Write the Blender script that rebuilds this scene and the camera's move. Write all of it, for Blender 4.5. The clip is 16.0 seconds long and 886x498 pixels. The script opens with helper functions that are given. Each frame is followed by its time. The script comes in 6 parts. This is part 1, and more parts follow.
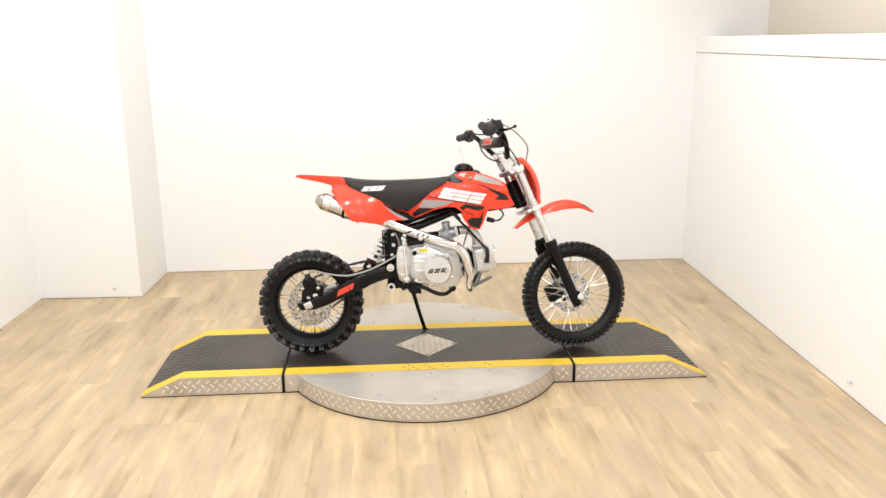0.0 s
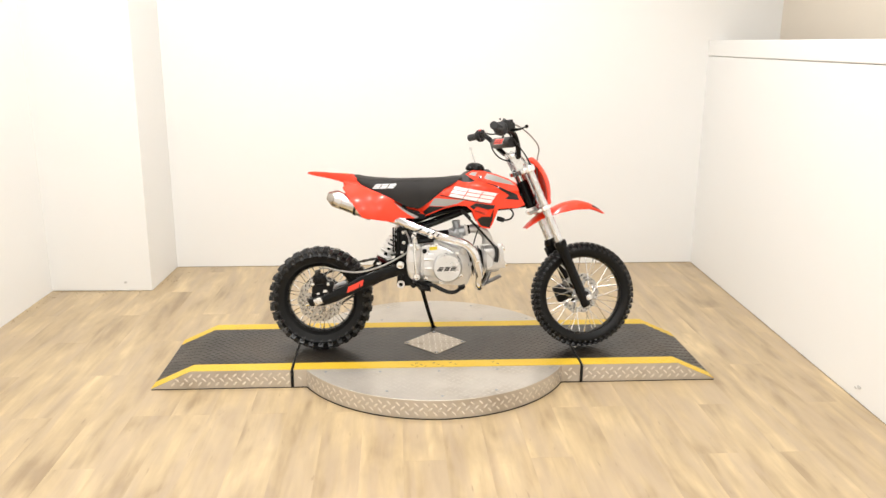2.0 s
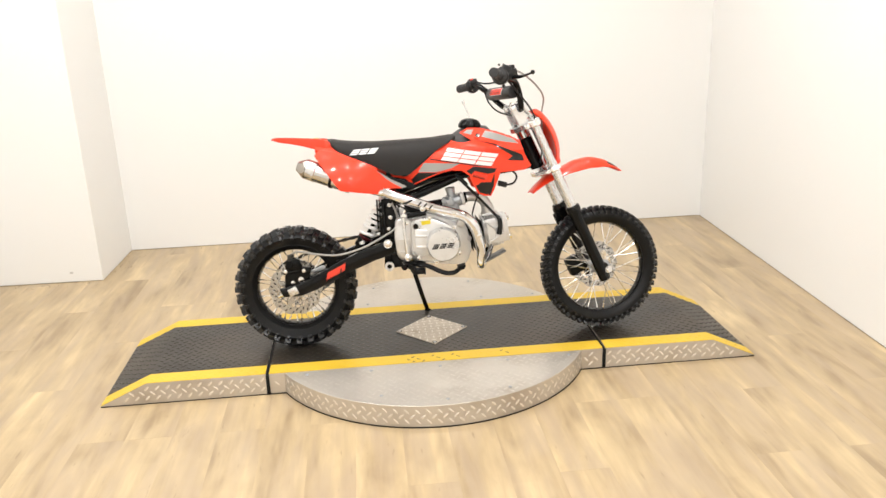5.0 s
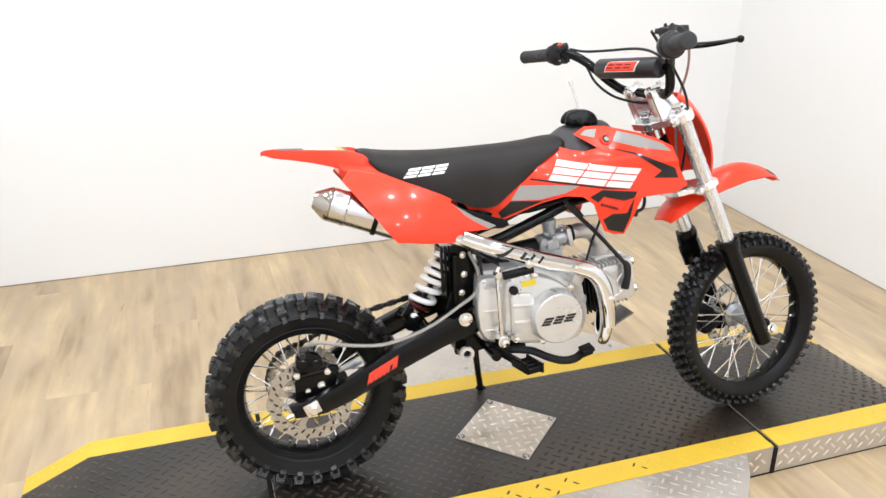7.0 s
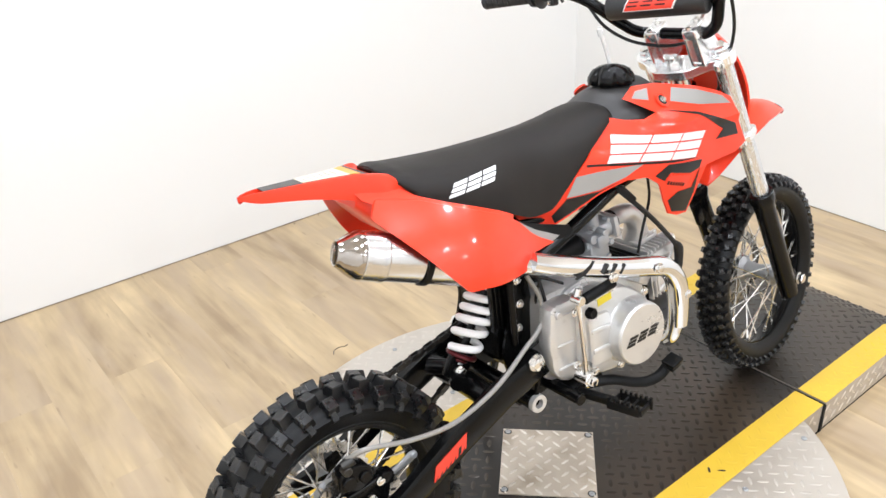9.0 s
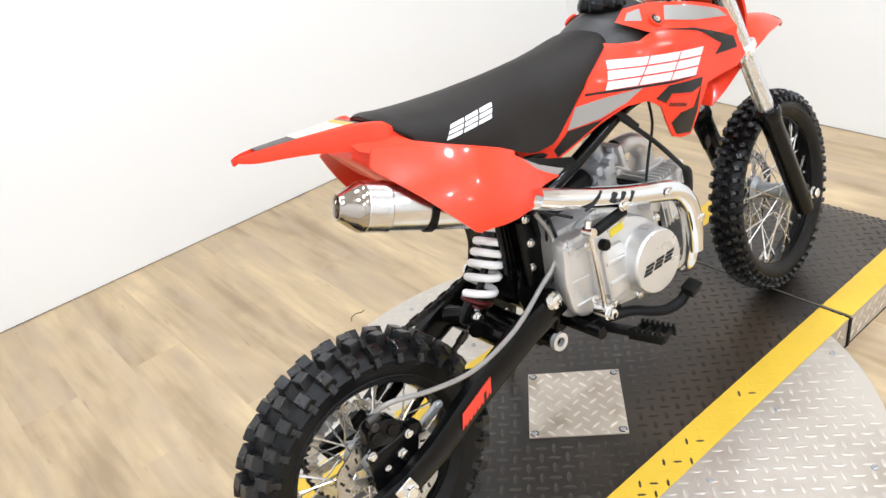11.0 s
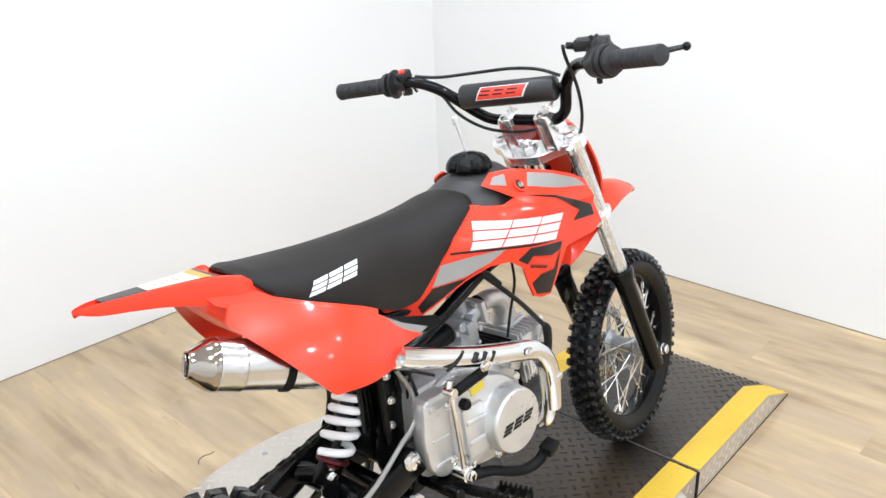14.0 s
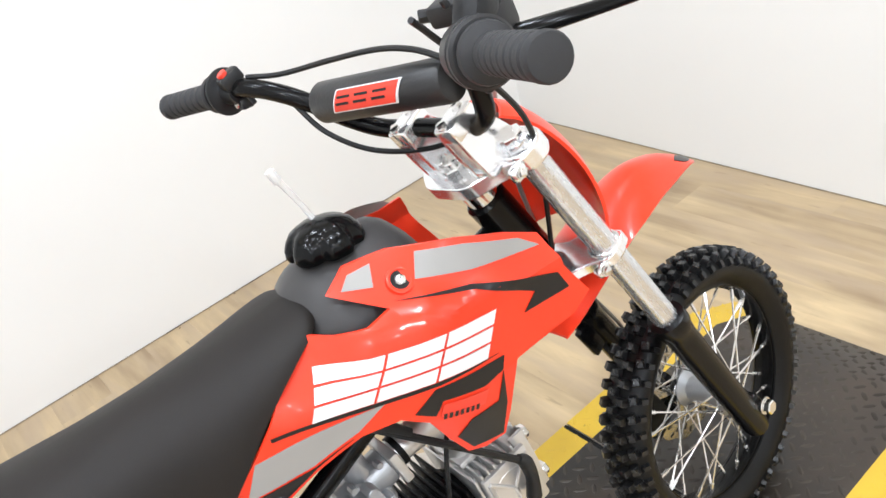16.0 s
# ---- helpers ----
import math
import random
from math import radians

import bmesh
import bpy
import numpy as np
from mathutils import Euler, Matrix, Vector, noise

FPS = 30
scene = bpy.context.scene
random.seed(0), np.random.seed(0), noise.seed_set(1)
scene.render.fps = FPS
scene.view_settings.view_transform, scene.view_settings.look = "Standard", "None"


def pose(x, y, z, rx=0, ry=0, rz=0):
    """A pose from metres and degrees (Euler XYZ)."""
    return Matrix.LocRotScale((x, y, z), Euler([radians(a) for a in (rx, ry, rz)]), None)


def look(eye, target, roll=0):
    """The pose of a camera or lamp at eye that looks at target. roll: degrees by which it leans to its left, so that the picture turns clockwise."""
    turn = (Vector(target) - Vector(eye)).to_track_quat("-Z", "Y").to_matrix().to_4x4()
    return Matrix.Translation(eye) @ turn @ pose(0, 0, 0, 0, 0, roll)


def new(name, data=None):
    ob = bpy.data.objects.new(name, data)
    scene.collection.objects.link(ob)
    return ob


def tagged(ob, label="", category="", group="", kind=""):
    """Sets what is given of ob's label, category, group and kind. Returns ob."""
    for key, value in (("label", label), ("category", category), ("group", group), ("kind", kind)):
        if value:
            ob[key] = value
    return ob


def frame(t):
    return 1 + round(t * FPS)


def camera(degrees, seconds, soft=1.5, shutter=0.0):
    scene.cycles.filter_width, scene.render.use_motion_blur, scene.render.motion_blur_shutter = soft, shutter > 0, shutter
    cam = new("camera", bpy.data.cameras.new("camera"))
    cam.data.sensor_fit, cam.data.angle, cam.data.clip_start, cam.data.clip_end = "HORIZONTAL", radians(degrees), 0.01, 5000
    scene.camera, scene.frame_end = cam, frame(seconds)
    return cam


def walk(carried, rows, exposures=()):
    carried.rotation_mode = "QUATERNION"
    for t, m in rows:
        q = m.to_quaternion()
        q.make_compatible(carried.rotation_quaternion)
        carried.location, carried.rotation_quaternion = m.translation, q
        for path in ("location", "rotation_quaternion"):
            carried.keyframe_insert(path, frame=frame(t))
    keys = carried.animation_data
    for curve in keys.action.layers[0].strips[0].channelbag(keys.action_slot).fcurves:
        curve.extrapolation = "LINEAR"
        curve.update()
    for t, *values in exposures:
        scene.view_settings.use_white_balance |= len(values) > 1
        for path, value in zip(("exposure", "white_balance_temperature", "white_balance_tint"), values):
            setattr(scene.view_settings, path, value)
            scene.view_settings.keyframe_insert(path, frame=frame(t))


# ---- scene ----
cam = camera(58.0, 16.0)
PATH = [
    (0, (-0.173, -3.464, 1.442), (-0.033, -1.534, 0.939), -0.4),
    (0.5, (-0.173, -3.468, 1.433), (-0.037, -1.539, 0.923), -0.6),
    (1, (-0.187, -3.473, 1.442), (-0.035, -1.546, 0.93), 0.2),
    (1.5, (-0.179, -3.472, 1.436), (-0.019, -1.544, 0.93), 0.2),
    (2, (-0.186, -3.483, 1.436), (-0.064, -1.551, 0.935), 0.4),
    (2.5, (-0.169, -3.484, 1.427), (0.014, -1.566, 0.891), -0.2),
    (3, (-0.162, -3.482, 1.426), (0.046, -1.569, 0.881), 0.0),
    (3.5, (-0.161, -3.468, 1.41), (0.008, -1.56, 0.837), -1.0),
    (3.7, (-0.175, -3.457, 1.407), (0.012, -1.554, 0.821), -0.7),
    (5.8, (-0.332, -2.517, 1.357), (-0.119, -0.642, 0.696), -3.5),
    (6, (-0.391, -2.412, 1.349), (-0.033, -0.586, 0.615), -1.9),
    (6.3, (-0.453, -2.162, 1.325), (-0.080, -0.337, 0.597), -2.6),
    (6.5, (-0.525, -1.981, 1.318), (-0.158, -0.164, 0.568), -1.6),
    (6.7, (-0.585, -1.844, 1.342), (-0.200, -0.035, 0.580), -2.2),
    (7, (-0.694, -1.655, 1.325), (-0.138, 0.113, 0.573), -0.5),
    (7.3, (-0.752, -1.521, 1.324), (-0.038, 0.163, 0.516), -1.4),
    (7.5, (-0.767, -1.397, 1.304), (-0.009, 0.279, 0.518), -3.1),
    (7.7, (-0.746, -1.280, 1.304), (0.039, 0.362, 0.477), -4.7),
    (8, (-0.76, -1.071, 1.333), (0.063, 0.57, 0.541), -4.5),
    (8.3, (-0.819, -1.002, 1.283), (0.079, 0.590, 0.471), -2.5),
    (8.5, (-0.849, -0.985, 1.334), (0.047, 0.583, 0.475), -3.5),
    (8.8, (-0.923, -0.933, 1.354), (0.107, 0.537, 0.471), -3.2),
    (9, (-0.958, -0.933, 1.317), (0.107, 0.481, 0.387), -3.0),
    (9.2, (-0.959, -0.899, 1.311), (0.111, 0.496, 0.358), -5.1),
    (9.5, (-0.967, -0.909, 1.293), (0.046, 0.529, 0.342), -9.5),
    (9.7, (-0.963, -0.91, 1.272), (0.018, 0.505, 0.253), -9.7),
    (11.8, (-0.952, -0.944, 1.273), (0.121, 0.436, 0.302), -7.7),
    (12, (-0.952, -0.942, 1.264), (0.132, 0.427, 0.288), -6.3),
    (12.2, (-0.964, -0.948, 1.248), (0.058, 0.395, 0.174), -9.1),
    (12.5, (-0.974, -0.931, 1.239), (0.086, 0.408, 0.197), -6.2),
    (12.7, (-0.961, -0.924, 1.248), (0.166, 0.397, 0.255), -6.1),
    (13, (-0.929, -0.921, 1.281), (0.311, 0.354, 0.366), -6.0),
    (13.3, (-0.916, -0.910, 1.294), (0.389, 0.338, 0.435), -4.3),
    (13.5, (-0.918, -0.913, 1.313), (0.409, 0.359, 0.526), -3.6),
    (14, (-0.913, -0.909, 1.319), (0.443, 0.349, 0.556), -2.0),
    (14.3, (-0.850, -0.897, 1.318), (0.415, 0.446, 0.546), -4.5),
    (14.5, (-0.771, -0.894, 1.307), (0.421, 0.498, 0.506), -5.8),
    (14.7, (-0.668, -0.909, 1.316), (0.467, 0.552, 0.558), -8.5),
    (15, (-0.53, -0.914, 1.346), (0.522, 0.633, 0.641), -7.4),
    (15.2, (-0.466, -0.895, 1.329), (0.531, 0.697, 0.641), -14.3),
    (15.3, (-0.421, -0.871, 1.324), (0.557, 0.704, 0.574), -13.8),
    (15.5, (-0.314, -0.786, 1.308), (0.697, 0.747, 0.516), -12.6),
    (15.7, (-0.224, -0.735, 1.315), (0.753, 0.758, 0.410), -17.9),
    (16, (-0.109, -0.675, 1.288), (0.775, 0.798, 0.265), -16.9),
]
walk(cam, [(t, look(eye, target, roll)) for t, eye, target, roll in PATH],
     [(0, 0.08, 6150, 10), (2, 0.02, 6350, 10), (3.5, 0.05, 6350, 10), (6.5, 0.06, 5950, 10), (7, 0.1, 5750, 10), (8, 0.11, 5780, 10), (9, 0.14, 5720, 10), (9.5, 0.14, 5720, 10), (12, 0.08, 5520, 9), (12.5, 0.02, 5450, 9), (13, 0.05, 5470, 9), (14.5, 0.08, 5560, 9), (15.5, 0.07, 5640, 9), (16, 0.10, 5680, 9)])

# world and lamps
world = bpy.data.worlds.new("world")
scene.world = world
world.use_nodes = True
world.node_tree.nodes["Background"].inputs[0].default_value = (1.0, 0.97, 0.92, 1)
world.node_tree.nodes["Background"].inputs[1].default_value = 0.0

CEILING = 2.75


def ceiling_lamp(x, y, watts, size=0.16):
    data = bpy.data.lights.new("ceiling_lamp", "AREA")
    data.shape, data.size, data.energy, data.color = "DISK", size, watts, (1.0, 0.985, 0.965)
    ob = new("ceiling_lamp", data)
    ob.matrix_basis = pose(x, y, CEILING - 0.02)
    return ob


for lx, ly in ((-1.5, -0.75), (-0.55, -0.75), (0.45, -0.75), (1.3, -0.75), (-1.5, 0.55), (-0.55, 0.55), (0.45, 0.55), (1.3, 0.55),
               (-1.7, -2.4), (-0.2, -2.4), (1.2, -2.4), (-1.0, -3.8), (0.6, -3.8)):
    ceiling_lamp(lx, ly, 20.0 if ly < -1 else (8.0 if ly < 0 else 5.6) if lx > 1.25 else 11.2 if ly > 0 else 13.2)


# materials
def material(name, colour, rough=0.5, metal=0.0, spread=0.0, scale=20.0, bump=0.0, bump_scale=200.0, coat=0.0, stain=None, stain_scale=3.0,
             stain_cut=(0.55, 0.75), stretch=(1, 1, 1), rough_spread=0.08, spec=0.5):
    m = bpy.data.materials.new(name)
    m.use_nodes = True
    nt = m.node_tree
    b = nt.nodes["Principled BSDF"]
    b.inputs["Metallic"].default_value = metal
    b.inputs["Coat Weight"].default_value = coat
    b.inputs["Specular IOR Level"].default_value = spec
    b.inputs["Coat Roughness"].default_value = 0.06
    tc = nt.nodes.new("ShaderNodeTexCoord")
    mp = nt.nodes.new("ShaderNodeMapping")
    mp.inputs["Scale"].default_value = stretch
    nt.links.new(tc.outputs["Object"], mp.inputs["Vector"])
    n1 = nt.nodes.new("ShaderNodeTexNoise")
    n1.inputs["Scale"].default_value, n1.inputs["Detail"].default_value = scale, 5
    nt.links.new(mp.outputs[0], n1.inputs["Vector"])
    ramp = nt.nodes.new("ShaderNodeMix")
    ramp.data_type = "RGBA"
    lo = [max(0, c * (1 - spread)) for c in colour]
    hi = [min(1, c * (1 + spread)) for c in colour]
    ramp.inputs["A"].default_value, ramp.inputs["B"].default_value = (*lo, 1), (*hi, 1)
    nt.links.new(n1.outputs["Fac"], ramp.inputs["Factor"])
    out = ramp.outputs["Result"]
    if stain:
        n2 = nt.nodes.new("ShaderNodeTexNoise")
        n2.inputs["Scale"].default_value, n2.inputs["Detail"].default_value = stain_scale, 6
        nt.links.new(mp.outputs[0], n2.inputs["Vector"])
        mr = nt.nodes.new("ShaderNodeMapRange")
        mr.inputs["From Min"].default_value, mr.inputs["From Max"].default_value = stain_cut
        nt.links.new(n2.outputs["Fac"], mr.inputs["Value"])
        mx = nt.nodes.new("ShaderNodeMix")
        mx.data_type = "RGBA"
        mx.inputs["B"].default_value = (*stain, 1)
        nt.links.new(mr.outputs[0], mx.inputs["Factor"])
        nt.links.new(out, mx.inputs["A"])
        out = mx.outputs["Result"]
    nt.links.new(out, b.inputs["Base Color"])
    rr = nt.nodes.new("ShaderNodeMapRange")
    rr.inputs["To Min"].default_value, rr.inputs["To Max"].default_value = max(0.02, rough - rough_spread), min(1, rough + rough_spread)
    nt.links.new(n1.outputs["Fac"], rr.inputs["Value"])
    nt.links.new(rr.outputs[0], b.inputs["Roughness"])
    if bump:
        n3 = nt.nodes.new("ShaderNodeTexNoise")
        n3.inputs["Scale"].default_value, n3.inputs["Detail"].default_value = bump_scale, 3
        nt.links.new(mp.outputs[0], n3.inputs["Vector"])
        bp = nt.nodes.new("ShaderNodeBump")
        bp.inputs["Strength"].default_value, bp.inputs["Distance"].default_value = bump, 0.001
        nt.links.new(n3.outputs["Fac"], bp.inputs["Height"])
        nt.links.new(bp.outputs[0], b.inputs["Normal"])
    return m


RED = material("red_plastic", (0.82, 0.043, 0.012), 0.32, spec=0.28, spread=0.05, scale=6, coat=0.32, bump=0.05, bump_scale=60)
RED_FLAT = material("red_sticker", (0.72, 0.045, 0.02), 0.4, spread=0.05)
SEAT = material("black_vinyl", (0.0105, 0.0082, 0.0064), 0.54, spec=0.28, spread=0.25, scale=12, bump=0.35, bump_scale=900)
BLACK = material("black_gloss_paint", (0.0034, 0.0034, 0.0034), 0.22, spec=0.17, spread=0.2, scale=15, coat=0.05, bump=0.05, bump_scale=120)
BLACK_MATT = material("black_plastic", (0.0046, 0.0046, 0.0046), 0.44, spec=0.14, spread=0.2, scale=25, bump=0.2, bump_scale=400)
GREY_TANK = material("dark_grey_plastic", (0.042, 0.040, 0.039), 0.42, spec=0.3, spread=0.12, scale=14, bump=0.15, bump_scale=500)
RUBBER = material("tyre_rubber", (0.0040, 0.0040, 0.0040), 0.40, spec=0.22, spread=0.35, scale=30, bump=0.3, bump_scale=250, stain=(0.010, 0.010, 0.010), stain_scale=18, stain_cut=(0.60, 0.85))
GRIP = material("grip_rubber", (0.026, 0.026, 0.027), 0.6, spec=0.35, spread=0.2, scale=40, bump=0.3, bump_scale=300)
FOAM = material("pad_vinyl", (0.017, 0.017, 0.0175), 0.40, spec=0.5, spread=0.15, scale=18, bump=0.3, bump_scale=350)
CONTROL = material("grey_black_plastic", (0.015, 0.015, 0.0155), 0.42, spec=0.35, spread=0.15, scale=25, bump=0.15, bump_scale=400)
CAST = material("cast_aluminium", (0.64, 0.63, 0.615), 0.34, metal=0.66, spread=0.14, scale=26, bump=0.2, bump_scale=450, stain=(0.38, 0.36, 0.335), stain_scale=30, stain_cut=(0.60, 0.86))
PAINTED_ALLOY = material("silver_painted_alloy", (0.63, 0.625, 0.61), 0.29, metal=0.64, spread=0.08, scale=20, bump=0.10, bump_scale=600, stain=(0.49, 0.48, 0.46), stain_scale=16, stain_cut=(0.58, 0.80))
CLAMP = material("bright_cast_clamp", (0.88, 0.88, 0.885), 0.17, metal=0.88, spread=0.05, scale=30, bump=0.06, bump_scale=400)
# base leans blue to offset the tan floor reflected in the chrome
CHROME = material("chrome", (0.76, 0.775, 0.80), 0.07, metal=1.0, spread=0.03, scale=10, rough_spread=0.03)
POLISHED = material("polished_aluminium", (0.78, 0.77, 0.75), 0.16, metal=1.0, spread=0.05, scale=30, rough_spread=0.05)
# chrome with the tip's dark, brownish reflection put into its base colour
TIP = material("dark_reflecting_chrome", (0.42, 0.39, 0.355), 0.10, metal=1.0, spread=0.1, scale=20, rough_spread=0.04)
STAINLESS = material("brushed_stainless", (0.64, 0.635, 0.63), 0.22, metal=1.0, spread=0.08, scale=60, stretch=(1, 6, 6))
# bluish base colour cancels the tan reflection along the fork tubes
FORK = material("satin_fork_tube", (0.70, 0.71, 0.725), 0.26, metal=0.85, spread=0.05, scale=40, stretch=(6, 6, 1))
SPOKE = material("bright_spoke_steel", (0.78, 0.77, 0.75), 0.22, metal=0.9)
DISC = material("drilled_disc_steel", (0.46, 0.45, 0.43), 0.26, metal=0.95, spread=0.12, scale=30)
BLOCK = material("tread_block_rubber", (0.0072, 0.0072, 0.0074), 0.30, spec=0.5, spread=0.5, scale=60, bump=0.7, bump_scale=140, rough_spread=0.16)
LABEL_GREY = material("grey_print", (0.42, 0.41, 0.40), 0.4)
CARB = material("carburettor_zinc", (0.40, 0.41, 0.42), 0.38, metal=0.6, spread=0.15, scale=40, bump=0.15, bump_scale=400)
WHITE = material("white_spring_paint", (0.86, 0.86, 0.85), 0.35, spread=0.03)
WHITE_STICKER = material("white_sticker", (0.72, 0.72, 0.715), 0.30, spread=0.03)
SILVER_STICKER = material("silver_sticker", (0.30, 0.29, 0.272), 0.44, metal=0.1, spec=0.3, spread=0.05)
BLACK_STICKER = material("black_sticker", (0.012, 0.012, 0.012), 0.32, spec=0.25, spread=0.1, coat=0.2)
LABEL_CREAM = material("cream_label", (0.70, 0.62, 0.48), 0.4, spread=0.04)
YELLOW_STICKER = material("yellow_sticker", (0.72, 0.58, 0.02), 0.4)
ORANGE_STICKER = material("orange_sticker", (0.80, 0.30, 0.05), 0.4)
CLEAR = material("clear_hose", (0.95, 0.95, 0.94), 0.2)
CLEAR.node_tree.nodes["Principled BSDF"].inputs["Transmission Weight"].default_value = 0.55
GUARD = material("grey_guard_plate", (0.15, 0.145, 0.14), 0.30, metal=0.6, spread=0.15, scale=25)
# near-black for the muffler bore, and for the shade painted as slots
DARK_HOLE = material("near_black", (0.01, 0.009, 0.008), 0.8)
CHAIN = material("oiled_chain_steel", (0.05, 0.048, 0.045), 0.35, metal=0.8, spread=0.3, scale=80)
COLLAR = material("red_anodised_collar", (0.085, 0.010, 0.012), 0.3, metal=0.6, spread=0.1)
CABLE = material("black_cable", (0.012, 0.012, 0.012), 0.45, spec=0.3)
HOSE = material("braided_hose", (0.30, 0.29, 0.27), 0.4, metal=0.5, spread=0.2, scale=200)
MAT_GREY = material("dark_tread_coating", (0.0100, 0.0076, 0.0053), 0.35, spec=0.62, spread=0.4, scale=9, bump=0.15, bump_scale=300, stain=(0.046, 0.031, 0.0185), stain_scale=3.2, stain_cut=(0.48, 0.74), rough_spread=0.12)
TREAD = material("aluminium_tread_plate", (0.535, 0.492, 0.432), 0.32, metal=0.55, spread=0.14, scale=7, bump=0.08, bump_scale=200, stain=(0.36, 0.31, 0.25), stain_scale=4.5, stain_cut=(0.52, 0.80))
PLATE = material("tarnished_tread_plate", (0.52, 0.455, 0.37), 0.48, metal=0.4, spread=0.2, scale=18, bump=0.1, bump_scale=200, stain=(0.33, 0.265, 0.19), stain_scale=14, stain_cut=(0.5, 0.75))
LUG_SOFT = material("tread_lug", (0.555, 0.512, 0.45), 0.36, metal=0.5, spread=0.14, scale=14)
YELLOW = material("yellow_floor_paint", (0.64, 0.425, 0.028), 0.45, spread=0.10, scale=10, bump=0.1, bump_scale=200, stain=(0.16, 0.12, 0.03), stain_scale=22, stain_cut=(0.70, 0.76))
# paler than the plate: the glint on raised lugs is in the colour
LUG_PLATE = material("glinting_plate_lug", (0.68, 0.63, 0.555), 0.34, metal=0.5, spread=0.12, scale=20)
# lighter than the strip, both for wear and for glints painted on lugs
LUG_GREY = material("worn_glinting_lug", (0.056, 0.047, 0.036), 0.32, spec=0.55, spread=0.5, scale=11, metal=0.3, stain=(0.020, 0.0150, 0.0105), stain_scale=2.6, stain_cut=(0.46, 0.60))
SEAM = material("black_seam_rubber", (0.010, 0.010, 0.010), 0.7, spec=0.2)
WALL = material("white_wall_paint", (0.81, 0.805, 0.785), 0.6, spread=0.015, scale=1.5, bump=0.06, bump_scale=90)
WALL_UPPER = material("cream_wall_paint", (0.70, 0.63, 0.53), 0.6, spread=0.02, scale=1.5, bump=0.06, bump_scale=90)
CEIL = material("ceiling_paint", (0.80, 0.79, 0.77), 0.7, spread=0.015, scale=2)
GROUT = material("floor_underlay", (0.16, 0.12, 0.075), 0.8, spread=0.1)


def plank_material():
    m = bpy.data.materials.new("vinyl_plank")
    m.use_nodes = True
    nt = m.node_tree
    b = nt.nodes["Principled BSDF"]
    N = nt.nodes.new
    tc, oi = N("ShaderNodeTexCoord"), N("ShaderNodeObjectInfo")
    mul = N("ShaderNodeVectorMath")
    mul.operation = "MULTIPLY_ADD"
    rnd = N("ShaderNodeCombineXYZ")
    for k in range(3):
        nt.links.new(oi.outputs["Random"], rnd.inputs[k])
    mul.inputs[1].default_value = (13.7, 29.3, 5.1)
    nt.links.new(rnd.outputs[0], mul.inputs[0])
    nt.links.new(tc.outputs["Object"], mul.inputs[2])
    vec = mul.outputs[0]

    def stretched(sx, sy, scale, detail=4, distort=0.0):
        mp, n = N("ShaderNodeMapping"), N("ShaderNodeTexNoise")
        mp.inputs["Scale"].default_value = (sx, sy, 1)
        nt.links.new(vec, mp.inputs["Vector"])
        nt.links.new(mp.outputs[0], n.inputs["Vector"])
        n.inputs["Scale"].default_value, n.inputs["Detail"].default_value, n.inputs["Distortion"].default_value = scale, detail, distort
        return n.outputs["Fac"]

    # two rows of staves of differing tone inside each plank, shifted along by chance
    shift, add = N("ShaderNodeCombineXYZ"), N("ShaderNodeVectorMath")
    sm = N("ShaderNodeMath")
    sm.operation, sm.inputs[1].default_value = "MULTIPLY", 83.0
    nt.links.new(oi.outputs["Random"], sm.inputs[0])
    nt.links.new(sm.outputs[0], shift.inputs[1])
    nt.links.new(tc.outputs["Object"], add.inputs[0])
    nt.links.new(shift.outputs[0], add.inputs[1])
    turn = N("ShaderNodeMapping")
    turn.inputs["Rotation"].default_value = (0, 0, radians(90))
    nt.links.new(add.outputs[0], turn.inputs["Vector"])
    br = N("ShaderNodeTexBrick")
    br.inputs["Scale"].default_value = 1.0
    br.inputs["Brick Width"].default_value, br.inputs["Row Height"].default_value, br.inputs["Mortar Size"].default_value = 0.46, 0.076, 0.0
    br.inputs["Color1"].default_value, br.inputs["Color2"].default_value = (0, 0, 0, 1), (1, 1, 1, 1)
    nt.links.new(turn.outputs[0], br.inputs["Vector"])
    grain = stretched(22, 1.6, 1.6, 6, 0.6)
    streak = stretched(9, 1.3, 1.5, 4, 0.9)
    blotch = stretched(4.2, 0.9, 1.9, 3, 0.7)
    cloud = stretched(3.2, 1.2, 2.2, 4, 0.6)

    def weighed(a, k, b):
        n = N("ShaderNodeMath")
        n.operation, n.inputs[1].default_value = "MULTIPLY_ADD", k
        nt.links.new(a, n.inputs[0])
        if b is None:
            n.inputs[2].default_value = 0.0
        else:
            nt.links.new(b, n.inputs[2])
        return n.outputs[0]

    tone = weighed(br.outputs["Color"], 0.020, weighed(oi.outputs["Random"], 0.018, weighed(cloud, 0.30, weighed(blotch, 0.30, weighed(streak, 0.26, weighed(grain, 0.20, None))))))
    ramp = N("ShaderNodeValToRGB")
    e = ramp.color_ramp.elements
    e[0].position, e[0].color = 0.42, (0.275, 0.193, 0.104, 1)
    e[1].position, e[1].color = 0.685, (0.605, 0.462, 0.258, 1)
    mid = ramp.color_ramp.elements.new(0.51)
    mid.color = (0.385, 0.284, 0.159, 1)
    mid = ramp.color_ramp.elements.new(0.59)
    mid.color = (0.468, 0.351, 0.196, 1)
    nt.links.new(tone, ramp.inputs["Fac"])
    # greyish rosy areas in the yellow wood
    rosy = N("ShaderNodeMapRange")
    rosy.inputs["From Min"].default_value, rosy.inputs["From Max"].default_value, rosy.inputs["To Max"].default_value = 0.46, 0.62, 0.55
